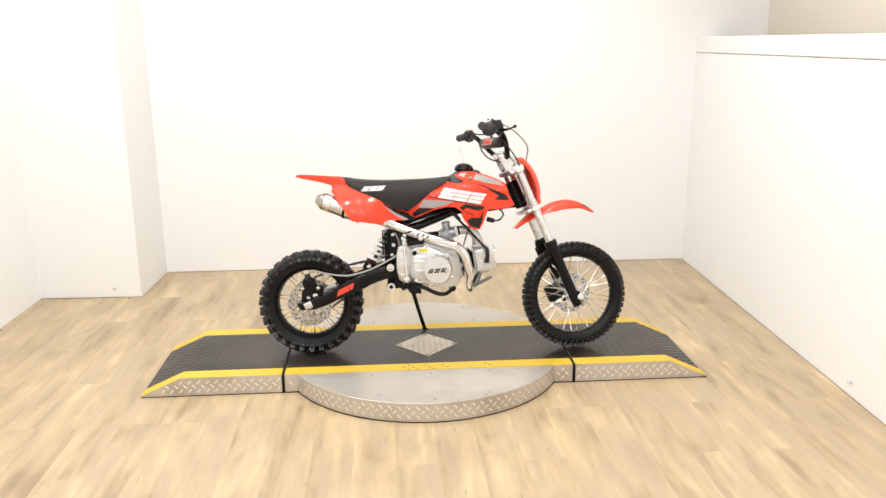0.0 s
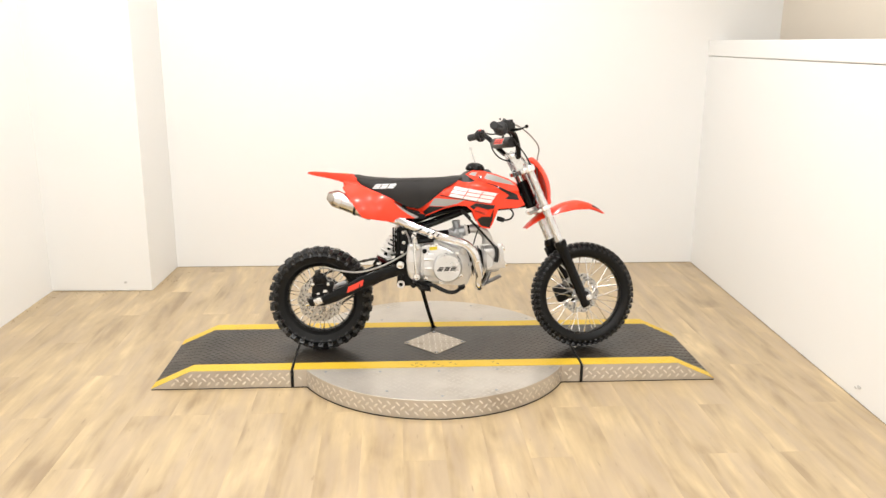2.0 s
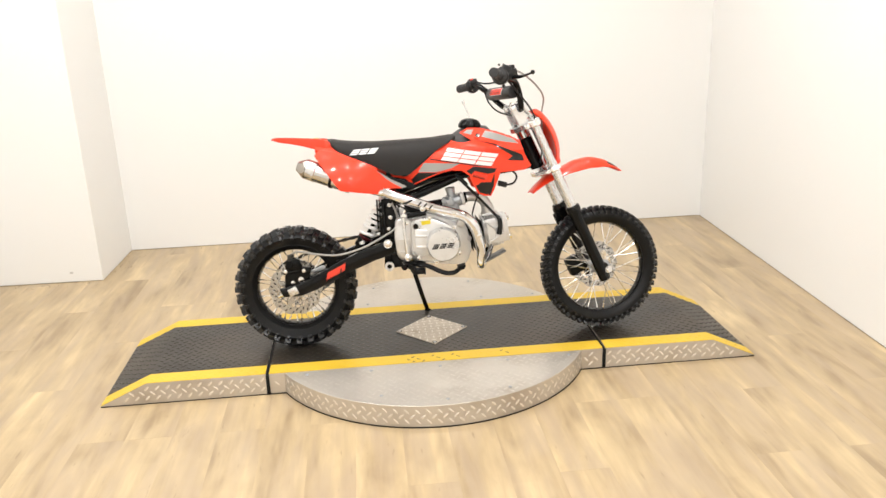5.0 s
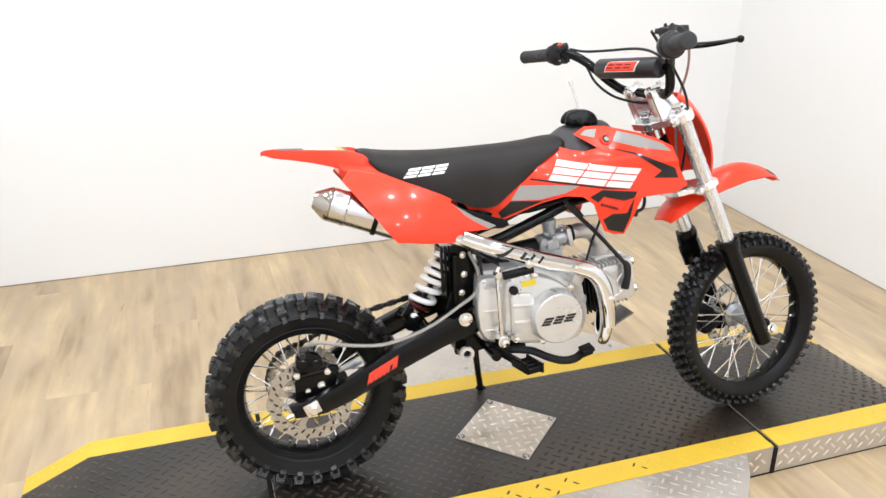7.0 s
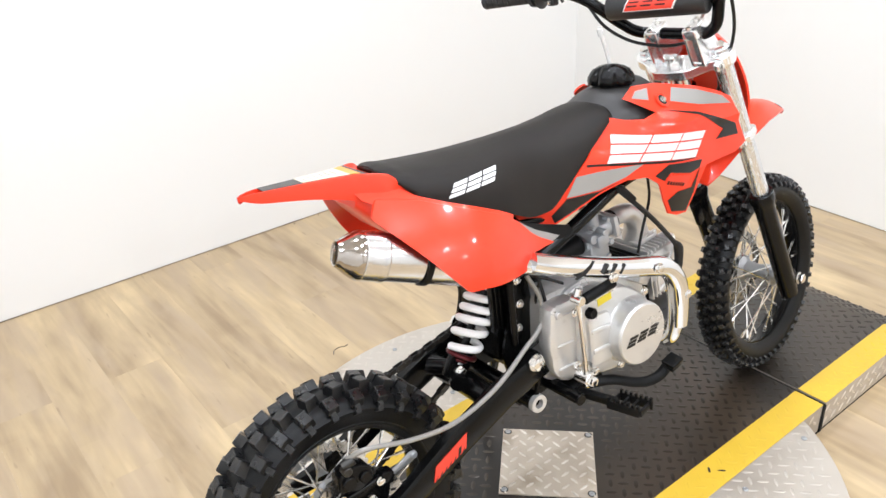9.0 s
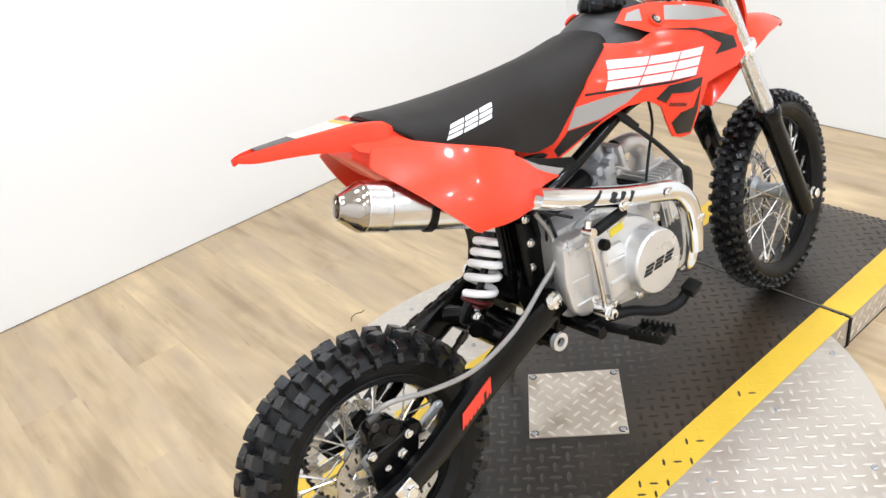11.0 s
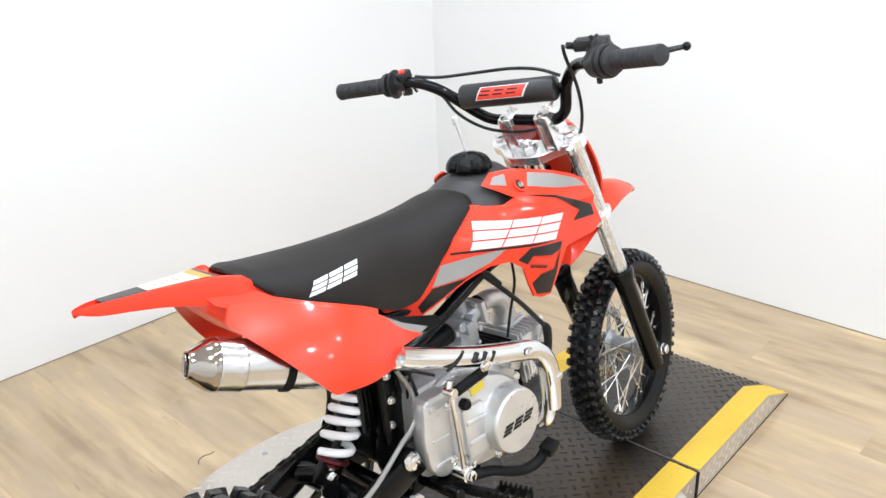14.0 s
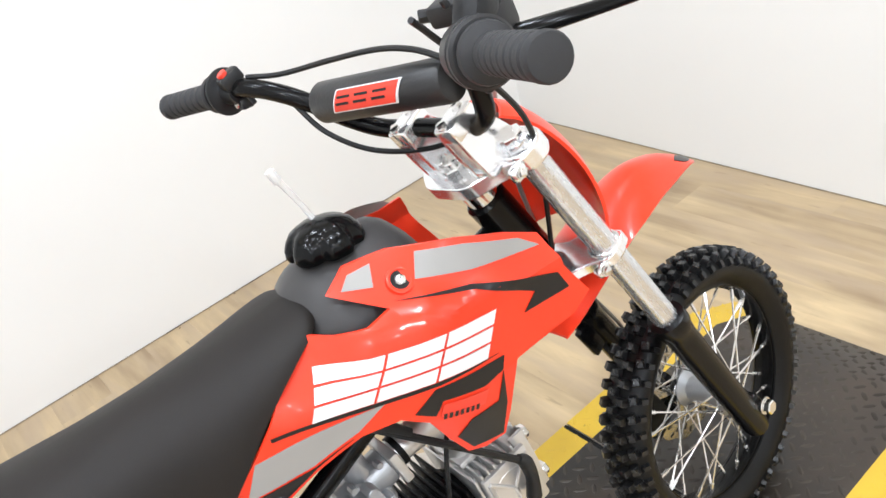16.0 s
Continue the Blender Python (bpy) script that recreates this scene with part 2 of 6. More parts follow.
    nt.links.new(stretched(7, 1.1, 1.7, 3, 0.5), rosy.inputs["Value"])
    tint = N("ShaderNodeMix")
    tint.data_type = "RGBA"
    tint.inputs["B"].default_value = (0.390, 0.296, 0.196, 1)
    nt.links.new(rosy.outputs[0], tint.inputs["Factor"])
    nt.links.new(ramp.outputs["Color"], tint.inputs["A"])
    # short dark flecks
    mr = N("ShaderNodeMapRange")
    mr.inputs["From Min"].default_value, mr.inputs["From Max"].default_value, mr.inputs["To Max"].default_value = 0.69, 0.78, 0.5
    nt.links.new(stretched(26, 4.0, 2.6, 2), mr.inputs["Value"])
    dk = N("ShaderNodeMix")
    dk.data_type = "RGBA"
    dk.inputs["B"].default_value = (0.21, 0.145, 0.08, 1)
    nt.links.new(mr.outputs[0], dk.inputs["Factor"])
    nt.links.new(tint.outputs["Result"], dk.inputs["A"])
    nt.links.new(dk.outputs["Result"], b.inputs["Base Color"])
    rr = N("ShaderNodeMapRange")
    rr.inputs["To Min"].default_value, rr.inputs["To Max"].default_value = 0.30, 0.46
    nt.links.new(grain, rr.inputs["Value"])
    b.inputs["Specular IOR Level"].default_value = 0.85
    nt.links.new(rr.outputs[0], b.inputs["Roughness"])
    bp = N("ShaderNodeBump")
    bp.inputs["Strength"].default_value, bp.inputs["Distance"].default_value = 0.15, 0.001
    nt.links.new(grain, bp.inputs["Height"])
    nt.links.new(bp.outputs[0], b.inputs["Normal"])
    return m


PLANK = plank_material()


# mesh helpers
def finish(name, bm, mat, angle=38):
    bmesh.ops.recalc_face_normals(bm, faces=bm.faces)
    me = bpy.data.meshes.new(name)
    for f in bm.faces:
        f.smooth = True
    bm.to_mesh(me)
    bm.free()
    me.set_sharp_from_angle(angle=radians(angle))
    me.materials.append(mat)
    return me


def part(name, bm, mat, parent, label="", m=None, bevel=0.0):
    ob = new(name, finish(name, bm, mat))
    ob.parent = parent
    if m is not None:
        ob.matrix_basis = m
    if bevel:
        mod = ob.modifiers.new("bevel", "BEVEL")
        mod.width, mod.segments, mod.limit_method, mod.angle_limit = bevel, 2, "ANGLE", radians(40)
    return tagged(ob, label)


def thing(name, bm, mat, label, category, kind="", group="", bevel=0.0):
    ob = part(name, bm, mat, None, label, bevel=bevel)
    return tagged(ob, "", category, group, kind)


def curve(pts, k=6):
    p = [Vector(q) for q in pts]
    p = [2 * p[0] - p[1]] + p + [2 * p[-1] - p[-2]]
    out = []
    for i in range(1, len(p) - 2):
        for j in range(k):
            t = j / k
            a, b, c, d = p[i - 1:i + 3]
            out.append(0.5 * (2 * b + (c - a) * t + (2 * a - 5 * b + 4 * c - d) * t * t + (3 * b - a - 3 * c + d) * t ** 3))
    out.append(p[-2].copy())
    return out


def loft(bm, rings, cap=True, closed=False):
    vs = [[bm.verts.new(q) for q in r] for r in rings]
    n = len(vs[0])
    m = len(vs)
    for i in range(m if closed else m - 1):
        a, b = vs[i], vs[(i + 1) % m]
        for j in range(n):
            bm.faces.new((a[j], a[(j + 1) % n], b[(j + 1) % n], b[j]))
    if cap and not closed:
        bm.faces.new(vs[0][::-1])
        bm.faces.new(vs[-1])


def tube(bm, pts, r, n=10, k=6, smooth=True, closed=False, flat=1.0):
    p = curve(pts, k) if smooth else [Vector(q) for q in pts]
    rad = r if isinstance(r, (list, tuple)) else [r] * 2
    rings, up = [], None
    for i, q in enumerate(p):
        if closed:
            d = p[(i + 1) % len(p)] - p[i - 1]
        else:
            d = p[min(i + 1, len(p) - 1)] - p[max(i - 1, 0)]
        d.normalize()
        if up is None:
            up = d.orthogonal().normalized()
        up = (up - d * up.dot(d)).normalized()
        side = d.cross(up)
        f = i / max(1, len(p) - 1) * (len(rad) - 1)
        a = min(int(f), len(rad) - 2)
        rr = rad[a] + (rad[a + 1] - rad[a]) * (f - a)
        rings.append([q + rr * (math.cos(2 * math.pi * j / n) * up + flat * math.sin(2 * math.pi * j / n) * side) for j in range(n)])
    loft(bm, rings, closed=closed)


def along(a, b):
    """The pose at a whose z axis points to b."""
    a, b = Vector(a), Vector(b)
    return Matrix.Translation(a) @ (b - a).to_track_quat("Z", "Y").to_matrix().to_4x4()


def lathe(bm, prof, n=24, m=None, closed=False):
    """Turns the outline of (radius, height) pairs about z, then poses it by m."""
    m = m or Matrix()
    rings = [[m @ Vector((max(r, 1e-4) * math.cos(2 * math.pi * j / n), max(r, 1e-4) * math.sin(2 * math.pi * j / n), h)) for j in range(n)] for r, h in prof]
    loft(bm, rings, closed=closed)


def rod(bm, a, b, r, n=12, chamfer=0.0):
    h = (Vector(b) - Vector(a)).length
    c = chamfer or min(r, h) * 0.15
    lathe(bm, [(r - c, 0), (r, c), (r, h - c), (r - c, h)], n, along(a, b))


def box(bm, size, m=None, bevel=0.0):
    m = m or Matrix()
    got = bmesh.ops.create_cube(bm, size=1, matrix=m @ Matrix.Diagonal((*size, 1)))
    if bevel:
        edges = list({e for v in got["verts"] for e in v.link_edges})
        bmesh.ops.bevel(bm, geom=edges, offset=bevel, segments=2, profile=0.5, affect="EDGES")


def prism(bm, poly, y0, y1, m=None, bevel=0.0):
    """A plate: the outline of (x, z) pairs, from y0 to y1."""
    m = m or Matrix()
    a = [bm.verts.new(m @ Vector((x, y0, z))) for x, z in poly]
    f = bm.faces.new(a)
    got = bmesh.ops.extrude_face_region(bm, geom=[f])
    shift = (m.to_3x3() @ Vector((0, y1 - y0, 0)))
    vs = [g for g in got["geom"] if isinstance(g, bmesh.types.BMVert)]
    for v in vs:
        v.co += shift
    if bevel:
        edges = list({e for v in vs + a for e in v.link_edges})
        bmesh.ops.bevel(bm, geom=edges, offset=bevel, segments=2, profile=0.5, affect="EDGES")


def skin(bm, poly, yf, thick=0.003, step=0.012, lift=0.0, pieces=None):
    """A curved panel: the outline of (x, z) pairs laid on the surface y = yf(x, z), made thick."""
    for piece in pieces or [poly]:
        bmesh.ops.triangulate(bm, faces=[bm.faces.new([bm.verts.new((x, 0, z)) for x, z in piece])])
    bmesh.ops.remove_doubles(bm, verts=bm.verts[:], dist=1e-4)
    xs, zs = [p[0] for p in poly], [p[1] for p in poly]
    for lo, hi, ax in ((min(xs), max(xs), 0), (min(zs), max(zs), 2)):
        n = max(1, int((hi - lo) / step))
        for i in range(1, n):
            co, no = [0, 0, 0], [0, 0, 0]
            co[ax], no[ax] = lo + (hi - lo) * i / n, 1
            bmesh.ops.bisect_plane(bm, geom=bm.verts[:] + bm.edges[:] + bm.faces[:], plane_co=co, plane_no=no, dist=1e-5)
    bmesh.ops.remove_doubles(bm, verts=bm.verts[:], dist=2e-4)
    for v in bm.verts:
        y = yf(v.co.x, v.co.z)
        v.co.y = y + math.copysign(lift, y)
    side = math.copysign(1, yf(poly[0][0], poly[0][1]))
    front = bm.faces[:]
    got = bmesh.ops.extrude_face_region(bm, geom=front)
    for g in got["geom"]:
        if isinstance(g, bmesh.types.BMVert):
            g.co.y -= side * thick


def smooth(t):
    t = min(1.0, max(0.0, t))
    return t * t * (3 - 2 * t)


def lerp_table(rows, x):
    """The values at x, along a smooth curve through the rows."""
    x = min(max(x, rows[0][0]), rows[-1][0])
    n = len(rows)
    i = max(k for k in range(n - 1) if rows[k][0] <= x)
    h = rows[i + 1][0] - rows[i][0]
    f = (x - rows[i][0]) / h

    def slope(k, c):
        if k in (0, n - 1):
            j = min(k, n - 2)
            return (rows[j + 1][c] - rows[j][c]) / (rows[j + 1][0] - rows[j][0])
        s0, s1 = (rows[k][c] - rows[k - 1][c]) / (rows[k][0] - rows[k - 1][0]), (rows[k + 1][c] - rows[k][c]) / (rows[k + 1][0] - rows[k][0])
        return 0.0 if s0 * s1 <= 0 else 2 * s0 * s1 / (s0 + s1)

    return [(2 * f ** 3 - 3 * f * f + 1) * rows[i][c] + (f ** 3 - 2 * f * f + f) * h * slope(i, c) + (3 * f * f - 2 * f ** 3) * rows[i + 1][c] + (f ** 3 - f * f) * h * slope(i + 1, c)
            for c in range(1, len(rows[0]))]


def rounded(poly, r=0.01, k=3):
    """The outline with its corners rounded off."""
    out = []
    n = len(poly)
    for i in range(n):
        a, b, c = Vector(poly[i - 1]), Vector(poly[i]), Vector(poly[(i + 1) % n])
        d0, d1 = min(r, (a - b).length * 0.45), min(r, (c - b).length * 0.45)
        p, q = b + (a - b).normalized() * d0, b + (c - b).normalized() * d1
        for j in range(k + 1):
            t = j / k
            out.append(tuple((1 - t) ** 2 * p + 2 * t * (1 - t) * b + t * t * q))
    return out


# the room
BACK, LEFT = 1.645, -2.2
floor = tagged(new("floor"), "tan wood-look vinyl plank floor with worn tones", "floor", kind="structure")
bm = bmesh.new()
box(bm, (6.4, 7.4, 0.06), pose(-0.4, -1.6, -0.035))
part("underlay", bm, GROUT, floor)


def wall(name, a, b, z0, z1, thick, mat, label):
    """An upright wall from a to b on the plan; its thickness lies to the left of that way."""
    a, b = Vector(a), Vector(b)
    d = (b - a).normalized()
    nrm = Vector((-d.y, d.x)) * thick
    bm = bmesh.new()
    ring = [a, b, b + nrm, a + nrm]
    loft(bm, [[(p.x, p.y, z) for p in ring] for z in (z0, z1)])
    return thing(name, bm, mat, label, "wall", "structure")


RW0, RW1 = (1.825, 1.65), (1.56, -4.8)
wall("wall_back", (2.4, BACK), (-1.70, BACK), 0, CEILING, -0.12, WALL, "smooth white painted back wall")
bm = bmesh.new()
ring = [(-1.5985, BACK + 0.05), (-1.615, 1.135), (-2.36, 1.1495), (-2.36, 1.28), (-1.735, 1.28), (-1.735, BACK + 0.05)]
loft(bm, [[(px, py, q) for px, py in ring] for q in (0, CEILING)])
thing("wall_pillar", bm, WALL, "white painted boxed-out pillar in the room's corner", "wall", "structure", bevel=0.004)
wall("wall_left", (-2.197, 1.2), (-2.3, -4.8), 0, CEILING, -0.12, WALL, "white painted side wall")
wall("wall_right", RW0, RW1, 0, 1.36, 0.10, WALL, "white low partition wall beside the display floor")
wall("wall_front", (-2.45, -4.8), (2.4, -4.8), 0, CEILING, -0.12, WALL, "plain white painted wall closing the room")
wall("wall_right_upper", (2.28, 1.645), (2.02, -4.8), 0, CEILING, 0.12, WALL_UPPER, "cream painted wall behind the low partition")
bm = bmesh.new()
d = (Vector(RW1) - Vector(RW0)).normalized()
nrm = Vector((-d.y, d.x))
ring = [Vector(RW0) - nrm * 0.004, Vector(RW1) - nrm * 0.004, Vector(RW1) + nrm * 0.112, Vector(RW0) + nrm * 0.112]
loft(bm, [[(p.x, p.y, z) for p in ring] for z in (1.362, 1.46)])
thing("trim_partition_cap", bm, WALL, "white cap rail along the top of the low partition", "trim", "structure", bevel=0.006)
bm = bmesh.new()
box(bm, (6.4, 7.4, 0.1), pose(-0.4, -1.6, CEILING + 0.05))
thing("ceiling", bm, CEIL, "plain off-white ceiling", "ceiling", "structure")


# the dark, grubby joint where walls and floor meet
JOINT = material("grubby_floor_joint", (0.30, 0.245, 0.17), 0.7, spread=0.5, scale=14, stain=(0.09, 0.07, 0.05), stain_scale=9, stain_cut=(0.5, 0.7))


def floor_joint(name, a, b, width=0.003, h=0.003):
    a, b = Vector(a), Vector(b)
    mid, d = (a + b) / 2, b - a
    bm = bmesh.new()
    box(bm, (d.length, width, h), pose(mid.x, mid.y, h / 2, 0, 0, math.degrees(math.atan2(d.y, d.x))), 0.001)
    ob = new(name, finish(name, bm, JOINT))
    tagged(ob, "thin grubby dark joint along the foot of the wall", "trim", kind="structure")


floor_joint("trim_back", (-1.59, BACK - 0.0025), (1.815, BACK - 0.0025))
rd = (Vector(RW1) - Vector(RW0)).normalized()
rn = Vector((rd.y, -rd.x))
rn = rn if rn.x < 0 else -rn
floor_joint("trim_right", Vector(RW0) + rn * 0.0026 + rd * 0.01, Vector(RW1) + rn * 0.0026)
floor_joint("trim_pillar", (-1.735, 1.1325), (-2.19, 1.1425))

# the display platform: a turntable between two end ramps
TOP, HALF, SEAM_X, RAMP_X, END_X, STRIPE = 0.082, 0.286, 0.625, 1.05, 1.218, 0.216
DISC_R, DISC_X, DISC_Y = 0.622, -0.013, 0.005


def lug(bm, x, y, z, ang, m=None, size=(0.0126, 0.0036, 0.0011)):
    m = m or Matrix()
    c, s = math.cos(ang), math.sin(ang)
    l, w, h = size
    pts = [(l, 0, 0), (l * 0.5, w, 0), (-l * 0.5, w, 0), (-l, 0, 0), (-l * 0.5, -w, 0), (l * 0.5, -w, 0), (l * 0.62, 0, h), (-l * 0.62, 0, h)]
    v = [bm.verts.new(m @ Vector((x + c * a - s * b, y + s * a + c * b, z + q))) for a, b, q in pts]
    for f in ((0, 1, 6), (1, 2, 7, 6), (2, 3, 7), (3, 4, 7), (4, 5, 6, 7), (5, 0, 6)):
        bm.faces.new([v[i] for i in f])


PITCH = 0.0262


def lattice(x0, x1, y0, y1, pitch=PITCH):
    """Places and turns of tread lugs: a lattice laid cornerwise, each lug pointing at its neighbour's flank."""
    n = int((x1 - x0 + y1 - y0) / pitch) + 2
    q = math.sqrt(0.5) * pitch
    for i in range(-n, n + 1):
        for j in range(-n, n + 1):
            x, y = (x0 + x1) / 2 + (i - j) * q, (y0 + y1) / 2 + (i + j) * q
            if x0 <= x <= x1 and y0 <= y <= y1:
                yield x, y, radians(45 if (i + j) % 2 else -45)


def lugs(bm, x0, x1, y0, y1, z, keep=lambda x, y: True, m=None, slope=None, size=(0.0126, 0.0036, 0.0011), worn=None):
    for x, y, turn in lattice(x0, x1, y0, y1):
        if keep(x, y):
            bare = worn is not None and y < -0.226 and (x * 37.7 + y * 91.3) % 1 < (0.62 if abs(x + 0.02) < 0.10 else 0.10 if abs(x) < 0.34 else 0.0)
            lug(worn if bare else bm, x, y, z if slope is None else slope(x), turn, m, tuple(k * 0.78 for k in size) if bare else size)


def outline_turntable(r, half, ex, n=40):
    """The disc with the strip that crosses it, anticlockwise."""
    a = [math.acos(max(-1, min(1, (s * half - DISC_Y) / r))) for s in (1, -1)]
    pts = [(ex, -half), (ex, half)]
    pts += [(DISC_X + r * math.sin(t), DISC_Y + r * math.cos(t)) for t in np.linspace(a[0], -a[0], n)]
    pts += [(-ex, half), (-ex, -half)]
    pts += [(DISC_X + r * math.sin(t), DISC_Y + r * math.cos(t)) for t in np.linspace(-a[1], a[1] - 2 * math.pi, n)]
    return pts


turntable = tagged(new("turntable"), "round aluminium tread-plate turntable with dark strip and yellow edges", "turntable")
bm = bmesh.new()
ring = outline_turntable(DISC_R, HALF, SEAM_X - 0.006)
loft(bm, [[(x, y, z) for x, y in ring] for z in (0.0034, TOP - 0.002, TOP)])
part("deck", bm, TREAD, turntable, bevel=0.0015)
bm = bmesh.new()
ring = outline_turntable(DISC_R + 0.0015, HALF + 0.0015, SEAM_X - 0.005)
loft(bm, [[(x, y, z) for x, y in ring] for z in (0.0, 0.0032)])
part("base_strip", bm, SEAM, turntable, "thin black rubber strip under the rim")
bm = bmesh.new()
box(bm, (2 * SEAM_X - 0.014, 2 * STRIPE, 0.0015), pose(0, 0, TOP + 0.0008))
part("dark_strip", bm, MAT_GREY, turntable, "dark grey coated tread strip")
for s in (-1, 1):
    bm = bmesh.new()
    box(bm, (2 * SEAM_X - 0.014, HALF - STRIPE, 0.0016), pose(0, s * (HALF + STRIPE) / 2, TOP + 0.0009))
    part("edge_stripe", bm, YELLOW, turntable, "worn yellow painted edge stripe")
bm = bmesh.new()
lugs(bm, -SEAM_X + 0.012, SEAM_X - 0.012, -STRIPE + 0.004, STRIPE - 0.004, TOP + 0.0015, lambda x, y: abs(x) + abs(y) > 0.155, size=(0.0132, 0.0044, 0.0014))
tagged(part("dark_tread_pattern", bm, LUG_GREY, turntable), kind="stuff")
bm, b2 = bmesh.new(), bmesh.new()
lugs(bm, -SEAM_X + 0.012, SEAM_X - 0.012, -HALF + 0.006, HALF - 0.006, TOP + 0.0016, lambda x, y: abs(y) > STRIPE + 0.008, worn=b2)
tagged(part("yellow_tread_pattern", bm, YELLOW, turntable), kind="stuff")
tagged(part("worn_tread_pattern", b2, MAT_GREY, turntable, "lugs worn through to the dark coating"), kind="stuff")
bm = bmesh.new()
lugs(bm, -DISC_R, DISC_R, -DISC_R, DISC_R, TOP, lambda x, y: abs(y) > HALF + 0.010 and math.hypot(x - DISC_X, y - DISC_Y) < DISC_R - 0.009)
tagged(part("tread_pattern", bm, LUG_SOFT, turntable), kind="stuff")
bm = bmesh.new()
for side in (-1, 1):
    a0 = math.asin((HALF - side * DISC_Y) / DISC_R)
    for u, z, turn in lattice(a0 * DISC_R + 0.006, (math.pi - a0) * DISC_R - 0.006, 0.012, TOP - 0.010):
        t = u / DISC_R
        m = Matrix.Translation((DISC_X + DISC_R * math.cos(t), DISC_Y + side * DISC_R * math.sin(t), z)) @ Matrix.Rotation(side * t, 4, "Z") @ Matrix.Rotation(radians(90), 4, "Y")
        lug(bm, 0, 0, 0, turn, m, size=(0.0128, 0.0040, 0.0016))
for side in (-1, 1):
    reach = math.sqrt(DISC_R ** 2 - (HALF - side * DISC_Y) ** 2)
    m = Matrix.Translation((0, side * HALF, 0)) @ Matrix.Rotation(radians(-90 * side), 4, "X")
    for x, z, turn in lattice(-SEAM_X, SEAM_X, 0.012, TOP - 0.010):
        if abs(x - DISC_X) > reach + 0.014 and abs(x) < SEAM_X - 0.018:
            lug(bm, x, -side * z, 0, turn, m, size=(0.0128, 0.0040, 0.0016))
tagged(part("rim_tread_pattern", bm, LUG_PLATE, turntable), kind="stuff")
# black rubber in the joints between turntable and ramps
for q in (-1, 1):
    bm = bmesh.new()
    box(bm, (0.0118, 2 * HALF + 0.006, TOP - 0.004), pose(q * SEAM_X, 0, (TOP - 0.004) / 2), 0.001)
    part("joint_strip", bm, SEAM, turntable, "black rubber strip in the joint")
# square tread plate set cornerwise over the pivot, with its screws
bm = bmesh.new()
box(bm, (0.203, 0.203, 0.004), pose(0, 0, TOP + 0.0035, 0, 0, 45), 0.0008)
plate = part("cover_plate", bm, PLATE, turntable, "square tarnished aluminium tread cover plate")
bm = bmesh.new()
lugs(bm, -0.094, 0.094, -0.094, 0.094, 0, m=pose(0, 0, TOP + 0.0055, 0, 0, 45), size=(0.0120, 0.0032, 0.0012))
tagged(part("plate_tread_pattern", bm, LUG_PLATE, plate), kind="stuff")


def screw_mesh(name, mat, prof):
    bm = bmesh.new()
    lathe(bm, prof, 14)
    return finish(name, bm, mat)


SCREW = screw_mesh("screw", CARB, [(0.0064, 0), (0.0064, 0.0010), (0.0052, 0.0022), (0.0034, 0.0024), (0.0028, 0.0012), (0.0001, 0.0012)])
# black ring that shows round the head of each cover plate screw
SCREW_RING = screw_mesh("dark_ring", SEAM, [(0.0088, 0), (0.0086, 0.0005), (0.0060, 0.0007), (0.0001, 0.0007)])


def screw(x, y, z, parent, ringed=False):
    for name, me in (("screw", SCREW), ("dark_ring", SCREW_RING))[:2 if ringed else 1]:
        ob = new(name, me)
        ob.parent, ob.matrix_basis = parent, pose(x, y, z)


for a in (0, 90, 180, 270):
    screw(0.128 * math.cos(radians(a)), 0.128 * math.sin(radians(a)), TOP + 0.0055, plate, True)
for s in (-1, 1):
    for x, y in ((-0.48, -0.318), (-0.25, -0.325), (0.0, -0.33), (0.25, -0.322), (0.48, -0.318), (-0.22, -0.52), (0.22, -0.53), (0.0, -0.578)):
        screw(x, s * y, TOP + 0.0006, turntable)


